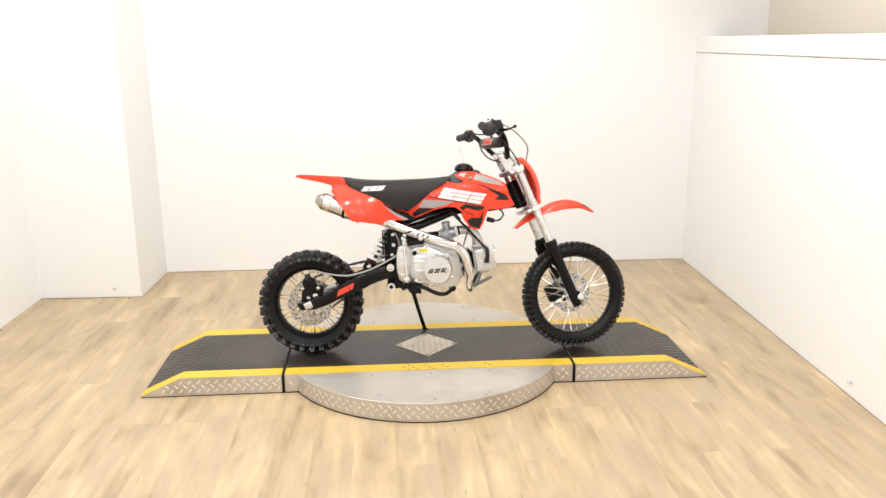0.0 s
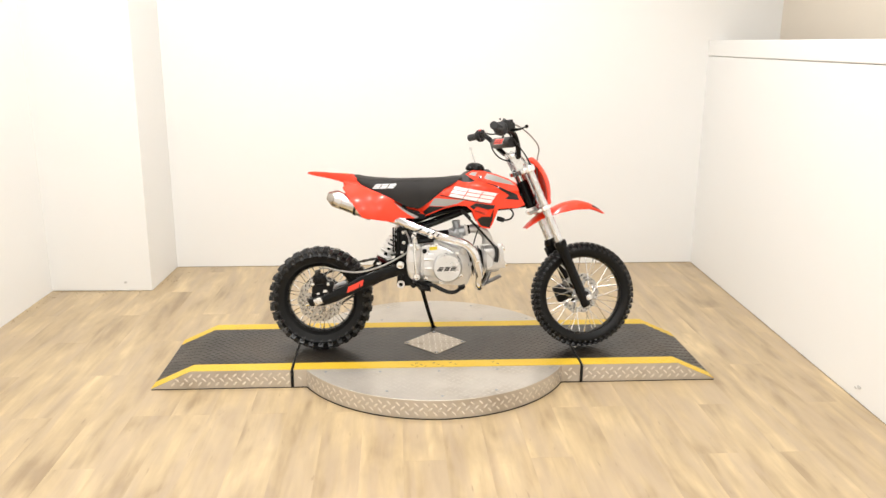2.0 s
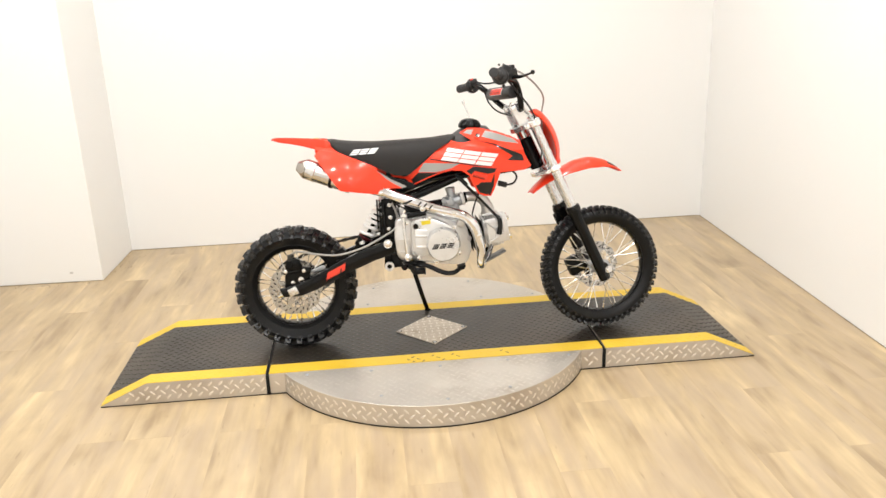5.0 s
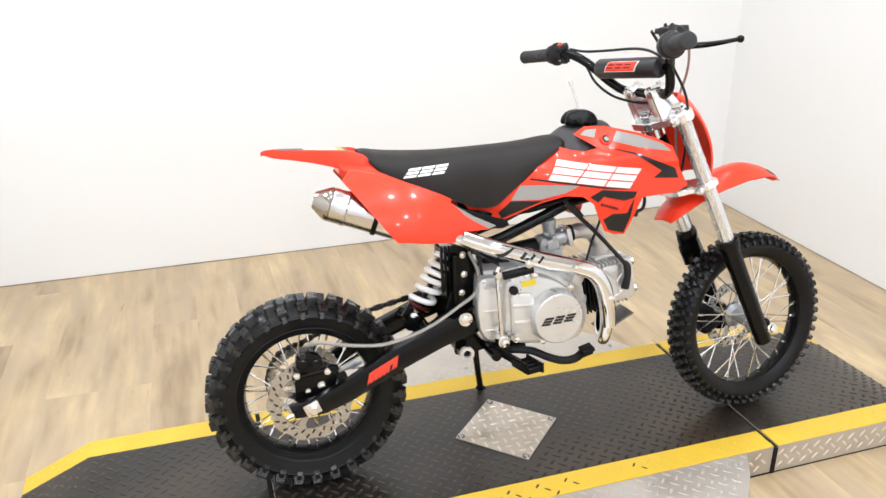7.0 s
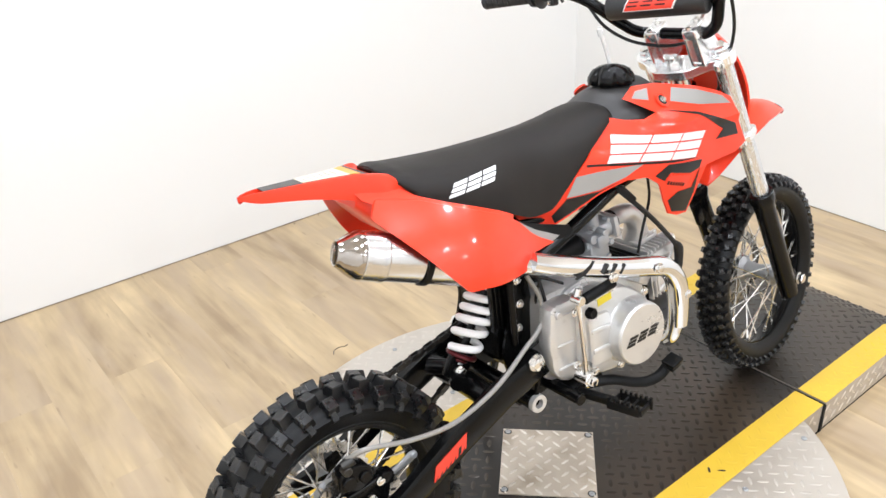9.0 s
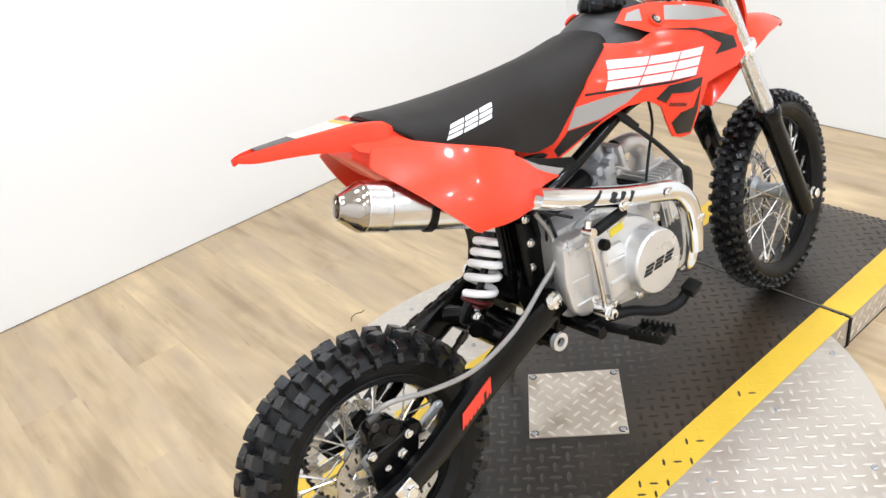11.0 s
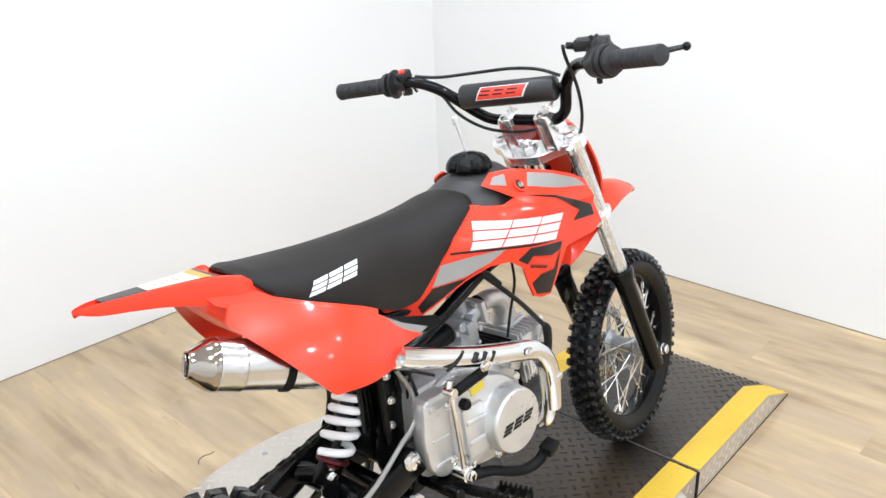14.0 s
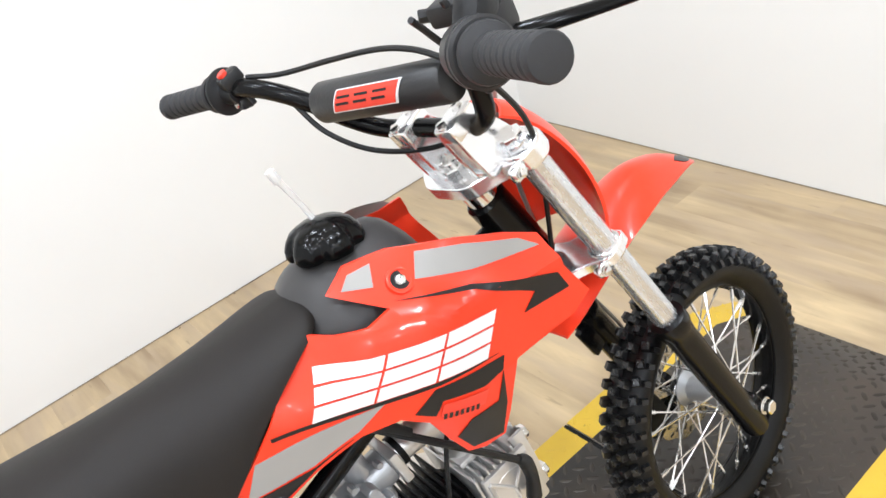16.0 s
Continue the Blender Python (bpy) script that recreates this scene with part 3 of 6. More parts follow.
def ramp(s):
    """An end ramp; s is the side of the turntable on which it lies."""
    root = tagged(new("ramp"), "aluminium tread end ramp with dark top and yellow edges", "ramp", "end ramps")
    x0 = s * (SEAM_X + 0.006)

    def slab(bm, y0, y1, lift, low):
        prof = [(x0, low), (x0, TOP + lift), (s * RAMP_X, TOP + lift), (s * END_X, 0.006 + lift), (s * END_X, low)]
        prism(bm, prof, y0, y1)

    bm = bmesh.new()
    slab(bm, -HALF, HALF, 0, 0.0028)
    part("deck", bm, TREAD, root, bevel=0.0012)
    # black strip added as the shade along the ramp's foot
    bm = bmesh.new()
    prism(bm, [(x0, 0), (x0, 0.0026), (s * (END_X + 0.001), 0.0026), (s * (END_X + 0.001), 0)], -HALF - 0.0008, HALF + 0.0008)
    part("base_strip", bm, SEAM, root, "thin black strip in place of the shade under the ramp")

    def strip(bm, y0, y1):
        prof = [(x0, TOP), (x0, TOP + 0.0016), (s * RAMP_X, TOP + 0.0016), (s * END_X, 0.0076), (s * END_X, 0.006), (s * RAMP_X, TOP)]
        prism(bm, prof, y0, y1)

    bm = bmesh.new()
    strip(bm, -STRIPE, STRIPE)
    part("dark_strip", bm, MAT_GREY, root, "dark grey coated tread strip")
    for q in (-1, 1):
        bm = bmesh.new()
        strip(bm, *sorted((q * STRIPE, q * HALF)))
        part("edge_stripe", bm, YELLOW, root, "yellow painted edge stripe")

    def height(x):
        return TOP + 0.0016 - max(0, abs(x) - RAMP_X) / (END_X - RAMP_X) * (TOP - 0.006)

    bm = bmesh.new()
    lugs(bm, *sorted((x0 + s * 0.006, s * (END_X - 0.01))), -STRIPE + 0.004, STRIPE - 0.004, 0, slope=height, size=(0.0132, 0.0044, 0.0014))
    tagged(part("dark_tread_pattern", bm, LUG_GREY, root), kind="stuff")
    bm = bmesh.new()
    lugs(bm, *sorted((x0 + s * 0.006, s * (END_X - 0.01))), -HALF + 0.006, HALF - 0.006, 0, lambda x, y: abs(y) > STRIPE + 0.008, slope=height)
    tagged(part("yellow_tread_pattern", bm, YELLOW, root), kind="stuff")
    bm = bmesh.new()
    for q in (-1, 1):
        m = Matrix.Translation((0, q * HALF, 0)) @ Matrix.Rotation(radians(-90 * q), 4, "X")
        for x, z, turn in lattice(*sorted((x0 + s * 0.006, s * (END_X - 0.01))), 0.010, TOP - 0.008):
            if z < height(x) - 0.010:
                lug(bm, x, -q * z, 0, turn, m, size=(0.0128, 0.0040, 0.0016))
    tagged(part("side_tread_pattern", bm, LUG_PLATE, root), kind="stuff")


ramp(-1)
ramp(1)

# the dirt bike; its own x points ahead, y to its left, z up from the line of contact
bike = tagged(new("dirt_bike"), "red dirt bike with black seat leaning on its kickstand", "motorcycle")
bike.matrix_basis = pose(0, -0.055, TOP + 0.003, -7, 0, -2)
REAR, FRONT = Vector((-0.515, -0.010, 0.232)), Vector((0.669, -0.006, 0.243))
AXIS_AT = Vector((0.405, -0.005, 0.70))
AXIS_WAY = Vector((-0.404, 0, 0.915)).normalized()
STEER = Matrix.Translation(AXIS_AT) @ Matrix.Rotation(radians(7.5), 4, AXIS_WAY) @ Matrix.Translation(-AXIS_AT)


def bolt_mesh(r, h):
    bm = bmesh.new()
    lathe(bm, [(r * 1.35, 0), (r * 1.35, h * 0.2)], 16)
    lathe(bm, [(r * 1.1, h * 0.2), (r * 1.1, h * 0.9), (r * 0.95, h)], 6)
    return finish("bolt", bm, POLISHED)


BOLT = bolt_mesh(0.006, 0.006)


def bolt(parent, at, way=(0, -1, 0), scale=1.0, name="bolt", m=None):
    ob = new(name, BOLT)
    ob.parent = parent
    ob.matrix_basis = (m or Matrix()) @ along(at, Vector(at) + Vector(way)) @ Matrix.Scale(scale, 4)
    return ob


SPIN = Matrix.Rotation(radians(-90), 4, "X")


def wheel(name, at, m, rim_r, rim_w, prof, rows, lug_h, spokes, label):
    """prof: the tyre's outline (radius, side); rows: blocks a turn, side, length across, length along, tilt outwards, twist, phase."""
    bm = bmesh.new()
    lathe(bm, [(0.012, -0.058), (0.018, -0.055), (0.021, -0.044), (0.024, -0.0425), (0.026, -0.040), (0.031, -0.039), (0.0325, -0.037), (0.031, -0.035), (0.021, -0.028), (0.017, 0.0), (0.021, 0.028), (0.031, 0.035), (0.0325, 0.037), (0.031, 0.039), (0.026, 0.040), (0.024, 0.0425),
               (0.021, 0.044), (0.018, 0.055), (0.012, 0.058)], 24, SPIN)
    hub = part(name, bm, CARB, bike, label, m @ Matrix.Translation(at))
    bm = bmesh.new()
    lathe(bm, [(r, y) for r, y in prof], 72, SPIN, closed=True)
    part("tyre", bm, RUBBER, hub, "black knobbly off-road tyre")
    for n, y, ly, lt, tilt, twist, phase, base, tall in rows:
        rad, tan, ax = Vector((1, 0, 0)), Vector((0, 0, 1)), Vector((0, 1, 0))
        up = (rad * math.cos(tilt) + ax * math.sin(tilt)).normalized()
        ac = (ax * math.cos(tilt) - rad * math.sin(tilt)).normalized()
        a2, t2 = ac * math.cos(twist) + tan * math.sin(twist), tan * math.cos(twist) - ac * math.sin(twist)
        c = rad * base + ax * y
        bm = bmesh.new()
        v = []
        for q, f in ((-0.004, 1.16), (lug_h * tall - 0.0015, 0.94), (lug_h * tall, 0.82)):
            for i, j in ((-1, -1), (1, -1), (1, 1), (-1, 1)):
                v.append(bm.verts.new(c + up * q + a2 * (i * ly / 2 * f) + t2 * (j * lt / 2 * f)))
        for o in (0, 4):
            for f in ((0, 1, 5, 4), (1, 2, 6, 5), (2, 3, 7, 6), (3, 0, 4, 7)):
                bm.faces.new([v[o + i] for i in f])
        bm.faces.new(v[8:12])
        me = finish("tread_block", bm, BLOCK, 30)
        for k in range(n):
            ob = new("tread_block", me)
            ob.parent = hub
            ob.matrix_basis = Matrix.Rotation(2 * math.pi * (k + phase) / n, 4, "Y")
    bm = bmesh.new()
    w = rim_w / 2
    lathe(bm, [(rim_r + 0.012, -w), (rim_r + 0.010, -w + 0.004), (rim_r - 0.003, -w + 0.007), (rim_r - 0.008, 0), (rim_r - 0.003, w - 0.007), (rim_r + 0.010, w - 0.004), (rim_r + 0.012, w),
               (rim_r + 0.013, w - 0.002), (rim_r + 0.004, 0), (rim_r + 0.013, -w + 0.002)], 64, SPIN, closed=True)
    part("rim", bm, BLACK, hub, "black steel rim")
    # one spoke for each flange and slant, laid out round the hub
    for side in (-1, 1):
        for slant in (-1, 1):
            a, b = Vector((0.0295, side * 0.0405, 0)), Matrix.Rotation(slant * radians(42), 3, "Y") @ Vector((rim_r - 0.006, side * 0.006, 0))
            bm = bmesh.new()
            rod(bm, a, b, 0.0017, 6, 0.0003)
            rod(bm, b + (a - b).normalized() * 0.018, b, 0.0032, 6, 0.0004)
            me = finish("spoke", bm, SPOKE)
            for k in range(spokes // 4):
                ob = new("spoke", me)
                ob.parent = hub
                ob.matrix_basis = Matrix.Rotation(2 * math.pi * (k + (0.5 if side > 0 else 0) + 0.12 * slant) / (spokes // 4), 4, "Y")
    return hub


def brake_disc(hub, y, r, waves=10):
    bm = bmesh.new()
    n = 120
    outer = [(r + 0.0028 * math.cos(waves * 2 * math.pi * i / n)) for i in range(n)]
    rings = []
    for rr, yy in ((0, -0.0016), (1, -0.0016), (1, 0.0016), (0, 0.0016)):
        rings.append([Vector(((outer[i] if rr else r * 0.72) * math.cos(2 * math.pi * i / n), y + yy, (outer[i] if rr else r * 0.72) * math.sin(2 * math.pi * i / n))) for i in range(n)])
    loft(bm, rings, closed=True)
    for k in range(4):
        a = 2 * math.pi * k / 4 + 0.4
        m = Matrix.Rotation(a, 4, "Y") @ Matrix.Translation((r * 0.52, y, 0))
        box(bm, (r * 0.46, 0.003, 0.016), m)
    lathe(bm, [(0.034, -0.0015), (0.034, 0.0015), (0.02, 0.0015), (0.02, -0.0015)], 24, Matrix.Translation((0, y, 0)) @ SPIN, closed=True)
    d = part("brake_disc", bm, DISC, hub, "drilled steel brake disc")
    # dark pieces laid on both faces as the shade inside the slots
    bm = bmesh.new()
    for k in range(20):
        for q, rr in ((0, 0.80), (0.5, 0.91)):
            a = 2 * math.pi * (k + q) / 20
            for s in (-1, 1):
                m = Matrix.Rotation(a, 4, "Y") @ Matrix.Translation((r * rr, y + s * 0.0018, 0)) @ Matrix.Rotation(radians(35), 4, "Y")
                box(bm, (0.010, 0.0006, 0.004), m)
    part("disc_slots", bm, DARK_HOLE, hub)


# rear: 12 inch, wide blocks
rear = wheel("rear_wheel", REAR, Matrix(), 0.150, 0.058,
             [(0.150, -0.026), (0.160, -0.035), (0.1625, -0.0385), (0.166, -0.0400), (0.1675, -0.0392), (0.180, -0.0445), (0.192, -0.0465), (0.1945, -0.0480), (0.197, -0.0462), (0.207, -0.040), (0.215, -0.024), (0.217, 0), (0.215, 0.024), (0.207, 0.040), (0.196, 0.046),
              (0.178, 0.044), (0.160, 0.035), (0.150, 0.026)],
             [(30, -0.0125, 0.0225, 0.0225, 0.0, 0.20, 0.0, 0.216, 1.0), (30, 0.0125, 0.0225, 0.0225, 0.0, -0.20, 0.06, 0.216, 1.0),
              (30, -0.0345, 0.0230, 0.0205, -0.55, 0.10, 0.50, 0.2070, 1.05), (30, 0.0345, 0.0230, 0.0205, 0.55, -0.10, 0.56, 0.2070, 1.05),
              (30, -0.0440, 0.020, 0.0120, -1.20, 0.10, 0.50, 0.1985, 0.42), (30, 0.0440, 0.020, 0.0120, 1.20, -0.10, 0.56, 0.1985, 0.42)], 0.0170, 36, "spoked rear wheel with a black rim")
brake_disc(rear, -0.056, 0.098)
bm = bmesh.new()
n = 41 * 4
loft(bm, [[Vector(((0.088 + (0.004 if i % 4 < 2 else 0)) * f * math.cos(2 * math.pi * i / n), 0.056 + yy, (0.088 + (0.004 if i % 4 < 2 else 0)) * f * math.sin(2 * math.pi * i / n)))
           for i in range(n)] for f, yy in ((0.8, -0.002), (1, -0.002), (1, 0.002), (0.8, 0.002))], closed=True)
for k in range(4):
    box(bm, (0.045, 0.004, 0.018), Matrix.Rotation(k * math.pi / 2, 4, "Y") @ Matrix.Translation((0.052, 0.056, 0)))
part("sprocket", bm, STAINLESS, rear, "steel chain sprocket")
# front: 14 inch, narrow
front = wheel("front_wheel", FRONT, STEER, 0.177, 0.046,
              [(0.177, -0.020), (0.186, -0.028), (0.200, -0.034), (0.213, -0.034), (0.222, -0.027), (0.227, -0.015), (0.228, 0), (0.227, 0.015), (0.222, 0.027), (0.213, 0.034),
               (0.200, 0.034), (0.186, 0.028), (0.177, 0.020)],
              [(54, -0.0078, 0.0125, 0.0120, 0.0, 0.0, 0.0, 0.2285, 1.0), (54, 0.0078, 0.0125, 0.0120, 0.0, 0.0, 0.5, 0.2285, 1.0),
               (54, -0.0232, 0.0110, 0.0130, -0.5, 0.3, 0.25, 0.2245, 1.0), (54, 0.0232, 0.0110, 0.0130, 0.5, -0.3, 0.75, 0.2245, 1.0),
               (54, -0.0325, 0.0120, 0.0085, -1.15, 0.1, 0.27, 0.2150, 0.6), (54, 0.0325, 0.0120, 0.0085, 1.15, -0.1, 0.77, 0.2150, 0.6)], 0.0105, 36, "spoked front wheel with a black rim")
brake_disc(front, 0.048, 0.092)
bm = bmesh.new()
rod(bm, (0, -0.110, 0), (0, 0.108, 0), 0.0075)
rod(bm, (0, -0.112, 0), (0, -0.100, 0), 0.0115, 6)
rod(bm, (0, -0.101, 0), (0, -0.098, 0), 0.014, 16)
part("axle", bm, POLISHED, front, "bright steel axle with hex head")

# swingarm
bm = bmesh.new()
tube(bm, [(-0.24, -0.09, 0.352), (-0.24, 0.09, 0.352)], 0.022, 12, smooth=False)
swing = part("swingarm", bm, BLACK, bike, "black box-section swingarm")
bm = bmesh.new()
tube(bm, [(-0.27, -0.045, 0.372), (-0.25, 0.0, 0.375), (-0.27, 0.045, 0.372)], 0.016, 10)
part("shock_mount", bm, BLACK, swing)
bm = bmesh.new()
rod(bm, (-0.146, -0.104, 0.386), (-0.146, 0.104, 0.386), 0.020)
part("pivot_tube", bm, BLACK, swing)
for s in (-1, 1):
    bm = bmesh.new()
    y = s * 0.098 - 0.010
    rings = []
    for x, z, h, w in ((-0.56, 0.230, 0.017, 0.010), (-0.50, 0.236, 0.022, 0.011), (-0.44, 0.258, 0.024, 0.012), (-0.33, 0.315, 0.027, 0.013), (-0.22, 0.360, 0.027, 0.013), (-0.135, 0.385, 0.026, 0.013)):
        sl = Vector((-0.42, 0, 0.9))
        rings.append([(x + sl.x * a * h, y + b * w, z + sl.z * a * h) for a, b in ((-1, -0.7), (-1, 0.7), (-0.7, 1), (0.7, 1), (1, 0.7), (1, -0.7), (0.7, -1), (-0.7, -1))])
    loft(bm, rings)
    part("beam", bm, BLACK, swing, "black box-section beam")
bm = bmesh.new()
prism(bm, [(-0.392, 0.272), (-0.322, 0.305), (-0.317, 0.333), (-0.385, 0.300)], -0.1225, -0.1212)
part("badge", bm, RED_FLAT, swing, "red sticker with black teeth")
bm = bmesh.new()
for k in range(7):
    x, z = -0.391 + 0.0098 * k, 0.2715 + 0.0046 * k
    prism(bm, [(x, z), (x + 0.0050, z + 0.0023), (x + 0.0075, z + 0.0110)], -0.1232, -0.1224)
prism(bm, [(-0.340, 0.298), (-0.334, 0.301), (-0.331, 0.315), (-0.337, 0.312)], -0.1232, -0.1224)
part("badge_bars", bm, BLACK_STICKER, swing)
for s in (-1, 1):
    bm = bmesh.new()
    box(bm, (0.035, 0.006, 0.030), pose(-0.517, s * 0.112 - 0.010, 0.236, 0, -22, 0), 0.002)
    rod(bm, (-0.515, s * 0.112 - 0.010, 0.236), (-0.515, s * 0.128 - 0.010, 0.236), 0.011, 6)
    rod(bm, (-0.555, s * 0.108, 0.222), (-0.575, s * 0.108, 0.215), 0.005, 6)
    part("axle_block", bm, POLISHED, swing, "bright alloy chain adjuster with axle nut")
    bolt(swing, (-0.157, s * 0.112 - 0.010, 0.397), (0, s, 0), 2.0)
# chain
bm = bmesh.new()
loop = curve([(-0.515, 0.056, 0.326), (-0.40, 0.056, 0.372), (-0.25, 0.056, 0.405), (-0.12, 0.056, 0.432), (-0.085, 0.056, 0.41), (-0.11, 0.056, 0.375), (-0.25, 0.056, 0.30), (-0.40, 0.056, 0.215),
              (-0.50, 0.056, 0.147), (-0.58, 0.056, 0.170), (-0.605, 0.056, 0.235), (-0.575, 0.056, 0.302), (-0.515, 0.056, 0.326)], 9)
for i, (a, b) in enumerate(zip(loop, loop[1:])):
    mid = (a + b) / 2
    d = b - a
    for s in (-1, 1):
        box(bm, (d.length * (1.15 if i % 2 else 0.9), 0.0018, 0.0115 if i % 2 else 0.009), Matrix.Translation(mid + Vector((0, s * (0.0045 if i % 2 else 0.0028), 0))) @ Matrix.Rotation(-math.atan2(d.z, d.x), 4, "Y"))
for a in loop:
    rod(bm, a - Vector((0, 0.0062, 0)), a + Vector((0, 0.0062, 0)), 0.0040, 8)
part("chain", bm, CHAIN, bike, "dark oiled drive chain")
# rear brake caliper on its bracket, and the hose to it
bm = bmesh.new()
prism(bm, rounded([(-0.545, 0.318), (-0.540, 0.350), (-0.512, 0.358), (-0.486, 0.345), (-0.480, 0.318), (-0.505, 0.304)], 0.009), -0.094, -0.064, bevel=0.004)
rod(bm, (-0.527, -0.101, 0.332), (-0.527, -0.088, 0.332), 0.0125, 18)
rod(bm, (-0.498, -0.099, 0.329), (-0.498, -0.088, 0.329), 0.0105, 18)
prism(bm, rounded([(-0.550, 0.222), (-0.548, 0.292), (-0.535, 0.314), (-0.480, 0.318), (-0.452, 0.290), (-0.470, 0.232), (-0.500, 0.214)], 0.012), -0.086, -0.079)
prism(bm, rounded([(-0.478, 0.300), (-0.470, 0.322), (-0.448, 0.316), (-0.452, 0.294)], 0.005), -0.098, -0.078, bevel=0.002)
rod(bm, (-0.552, -0.090, 0.300), (-0.468, -0.090, 0.311), 0.0055, 10)
cal = part("rear_brake_caliper", bm, BLACK, bike, "black rear brake caliper on its bracket")
for p, k in (((-0.543, -0.092, 0.305), 1.0), ((-0.474, -0.096, 0.308), 1.0), ((-0.489, -0.086, 0.272), 1.3), ((-0.520, -0.086, 0.262), 0.9)):
    bolt(cal, p, (0, -1, 0), k)
bm = bmesh.new()
prism(bm, rounded([(-0.452, 0.296), (-0.446, 0.305), (-0.408, 0.322), (-0.396, 0.320), (-0.394, 0.310), (-0.408, 0.303)], 0.004), -0.085, -0.081, bevel=0.001)
rod(bm, (-0.402, -0.088, 0.314), (-0.402, -0.080, 0.314), 0.006, 12)
part("torque_arm", bm, CARB, cal, "bright cast arm of the caliper bracket")
bm = bmesh.new()
rod(bm, (-0.531, -0.086, 0.360), (-0.510, -0.090, 0.366), 0.0085, 10)
rod(bm, (-0.526, -0.098, 0.352), (-0.526, -0.080, 0.352), 0.008, 8)
part("hose_joint", bm, CHAIN, cal, "dull steel banjo joint of the hose")
bm = bmesh.new()
tube(bm, [(-0.520, -0.085, 0.368), (-0.49, -0.104, 0.382), (-0.42, -0.122, 0.372), (-0.34, -0.126, 0.366), (-0.25, -0.124, 0.388), (-0.17, -0.112, 0.425), (-0.125, -0.108, 0.455), (-0.118, -0.100, 0.50), (-0.135, -0.090, 0.545)], 0.0042, 8)
part("brake_hose", bm, HOSE, bike, "grey braided rear brake hose")

# shock absorber
S0, S1 = Vector((-0.143, -0.020, 0.560)), Vector((-0.256, -0.020, 0.385))
bm = bmesh.new()
rod(bm, S0, S0 + (S1 - S0) * 0.52, 0.019, 16)
rod(bm, S0, S1, 0.007, 12)
rod(bm, S0 + (S1 - S0) * 0.82, S0 + (S1 - S0) * 0.90, 0.020, 16)
rod(bm, (S1.x, -0.030, S1.z), (S1.x, 0.006, S1.z), 0.012)
box(bm, (0.012, 0.05, 0.05), along(S1, S0) @ Matrix.Translation((0, 0, 0.01)), 0.003)
shock = part("shock_absorber", bm, BLACK, bike, "black rear shock with a white coil spring")
bm = bmesh.new()
turns, way = 6.3, (S1 - S0)
q = way.to_track_quat("Z", "Y").to_matrix()
pts = []
for i in range(int(turns * 14) + 1):
    f = i / (turns * 14)
    a = 2 * math.pi * turns * f
    pitch = f + 0.035 * math.sin(2 * math.pi * f)
    pts.append(S0 + way * (0.08 + 0.74 * pitch) + q @ Vector((0.0265 * math.cos(a), 0.0265 * math.sin(a), 0)))
tube(bm, pts, 0.0070, 10, smooth=False)
part("spring", bm, WHITE, shock, "white painted coil spring")
bm = bmesh.new()
rod(bm, S0 + way * 0.845, S0 + way * 0.885, 0.0285, 24, 0.002)
rod(bm, S0 + way * 0.885, S0 + way * 0.925, 0.0150, 18, 0.002)
part("spring_seat", bm, COLLAR, shock, "dark red anodised spring collar")
bm = bmesh.new()
rod(bm, S0 + way * 0.90, S1 - way * 0.03, 0.0085, 14)
part("damper_rod", bm, CARB, shock, "dull steel damper rod")
bolt(shock, (S1.x, -0.032, S1.z), (0, -1, 0), 1.5)

# frame
bm = bmesh.new()
rod(bm, AXIS_AT - AXIS_WAY * 0.062, AXIS_AT + AXIS_WAY * 0.062, 0.027, 20)
tube(bm, [(0.395, 0, 0.70), (0.28, 0, 0.672), (0.12, 0, 0.648), (0.0, 0, 0.622), (-0.10, 0, 0.585), (-0.155, 0, 0.545)], 0.023, 12)
for s in (-1, 1):
    tube(bm, [(0.40, s * 0.015, 0.655), (0.26, s * 0.050, 0.640), (0.15, s * 0.058, 0.634), (0.05, s * 0.060, 0.598), (-0.05, s * 0.060, 0.560), (-0.14, s * 0.062, 0.540)], 0.013, 12)
    tube(bm, [(0.15, s * 0.058, 0.645), (0.0, s * 0.062, 0.622), (-0.16, s * 0.066, 0.64), (-0.33, s * 0.055, 0.715)], 0.009, 10)
    prism(bm, rounded([(-0.175, 0.56), (-0.125, 0.56), (-0.112, 0.47), (-0.108, 0.36), (-0.17, 0.33), (-0.190, 0.40), (-0.168, 0.47)], 0.012), s * 0.070 - 0.003, s * 0.070 + 0.003)
    prism(bm, rounded([(-0.170, 0.36), (-0.115, 0.36), (-0.10, 0.30), (-0.175, 0.295)], 0.01), s * 0.078 - 0.004, s * 0.078 + 0.004)
rod(bm, (-0.155, -0.11, 0.310), (-0.155, 0.11, 0.310), 0.017)
rod(bm, (-0.10, -0.17, 0.315), (-0.10, 0.17, 0.315), 0.012)
box(bm, (0.09, 0.05, 0.016), pose(-0.065, -0.12, 0.318), 0.004)
box(bm, (0.014, 0.10, 0.15), pose(-0.172, 0, 0.46))
for k in range(4):
    box(bm, (0.006, 0.010, 0.110), pose(-0.190 + 0.009 * k, -0.055, 0.500), 0.001)
rod(bm, (-0.165, -0.080, 0.540), (-0.165, -0.080, 0.420), 0.0065, 10)
fr = part("frame", bm, BLACK, bike, "black tubular steel frame")
for p in ((-0.145, -0.074, 0.535), (-0.143, -0.074, 0.489), (-0.150, -0.074, 0.445)):
    bolt(fr, p, (0, -1, 0), 0.95)
bm = bmesh.new()
lathe(bm, [(0.009, 0), (0.017, 0), (0.017, 0.010), (0.009, 0.010)], 20, along((-0.155, -0.110, 0.310), (-0.155, -0.2, 0.310)), closed=True)
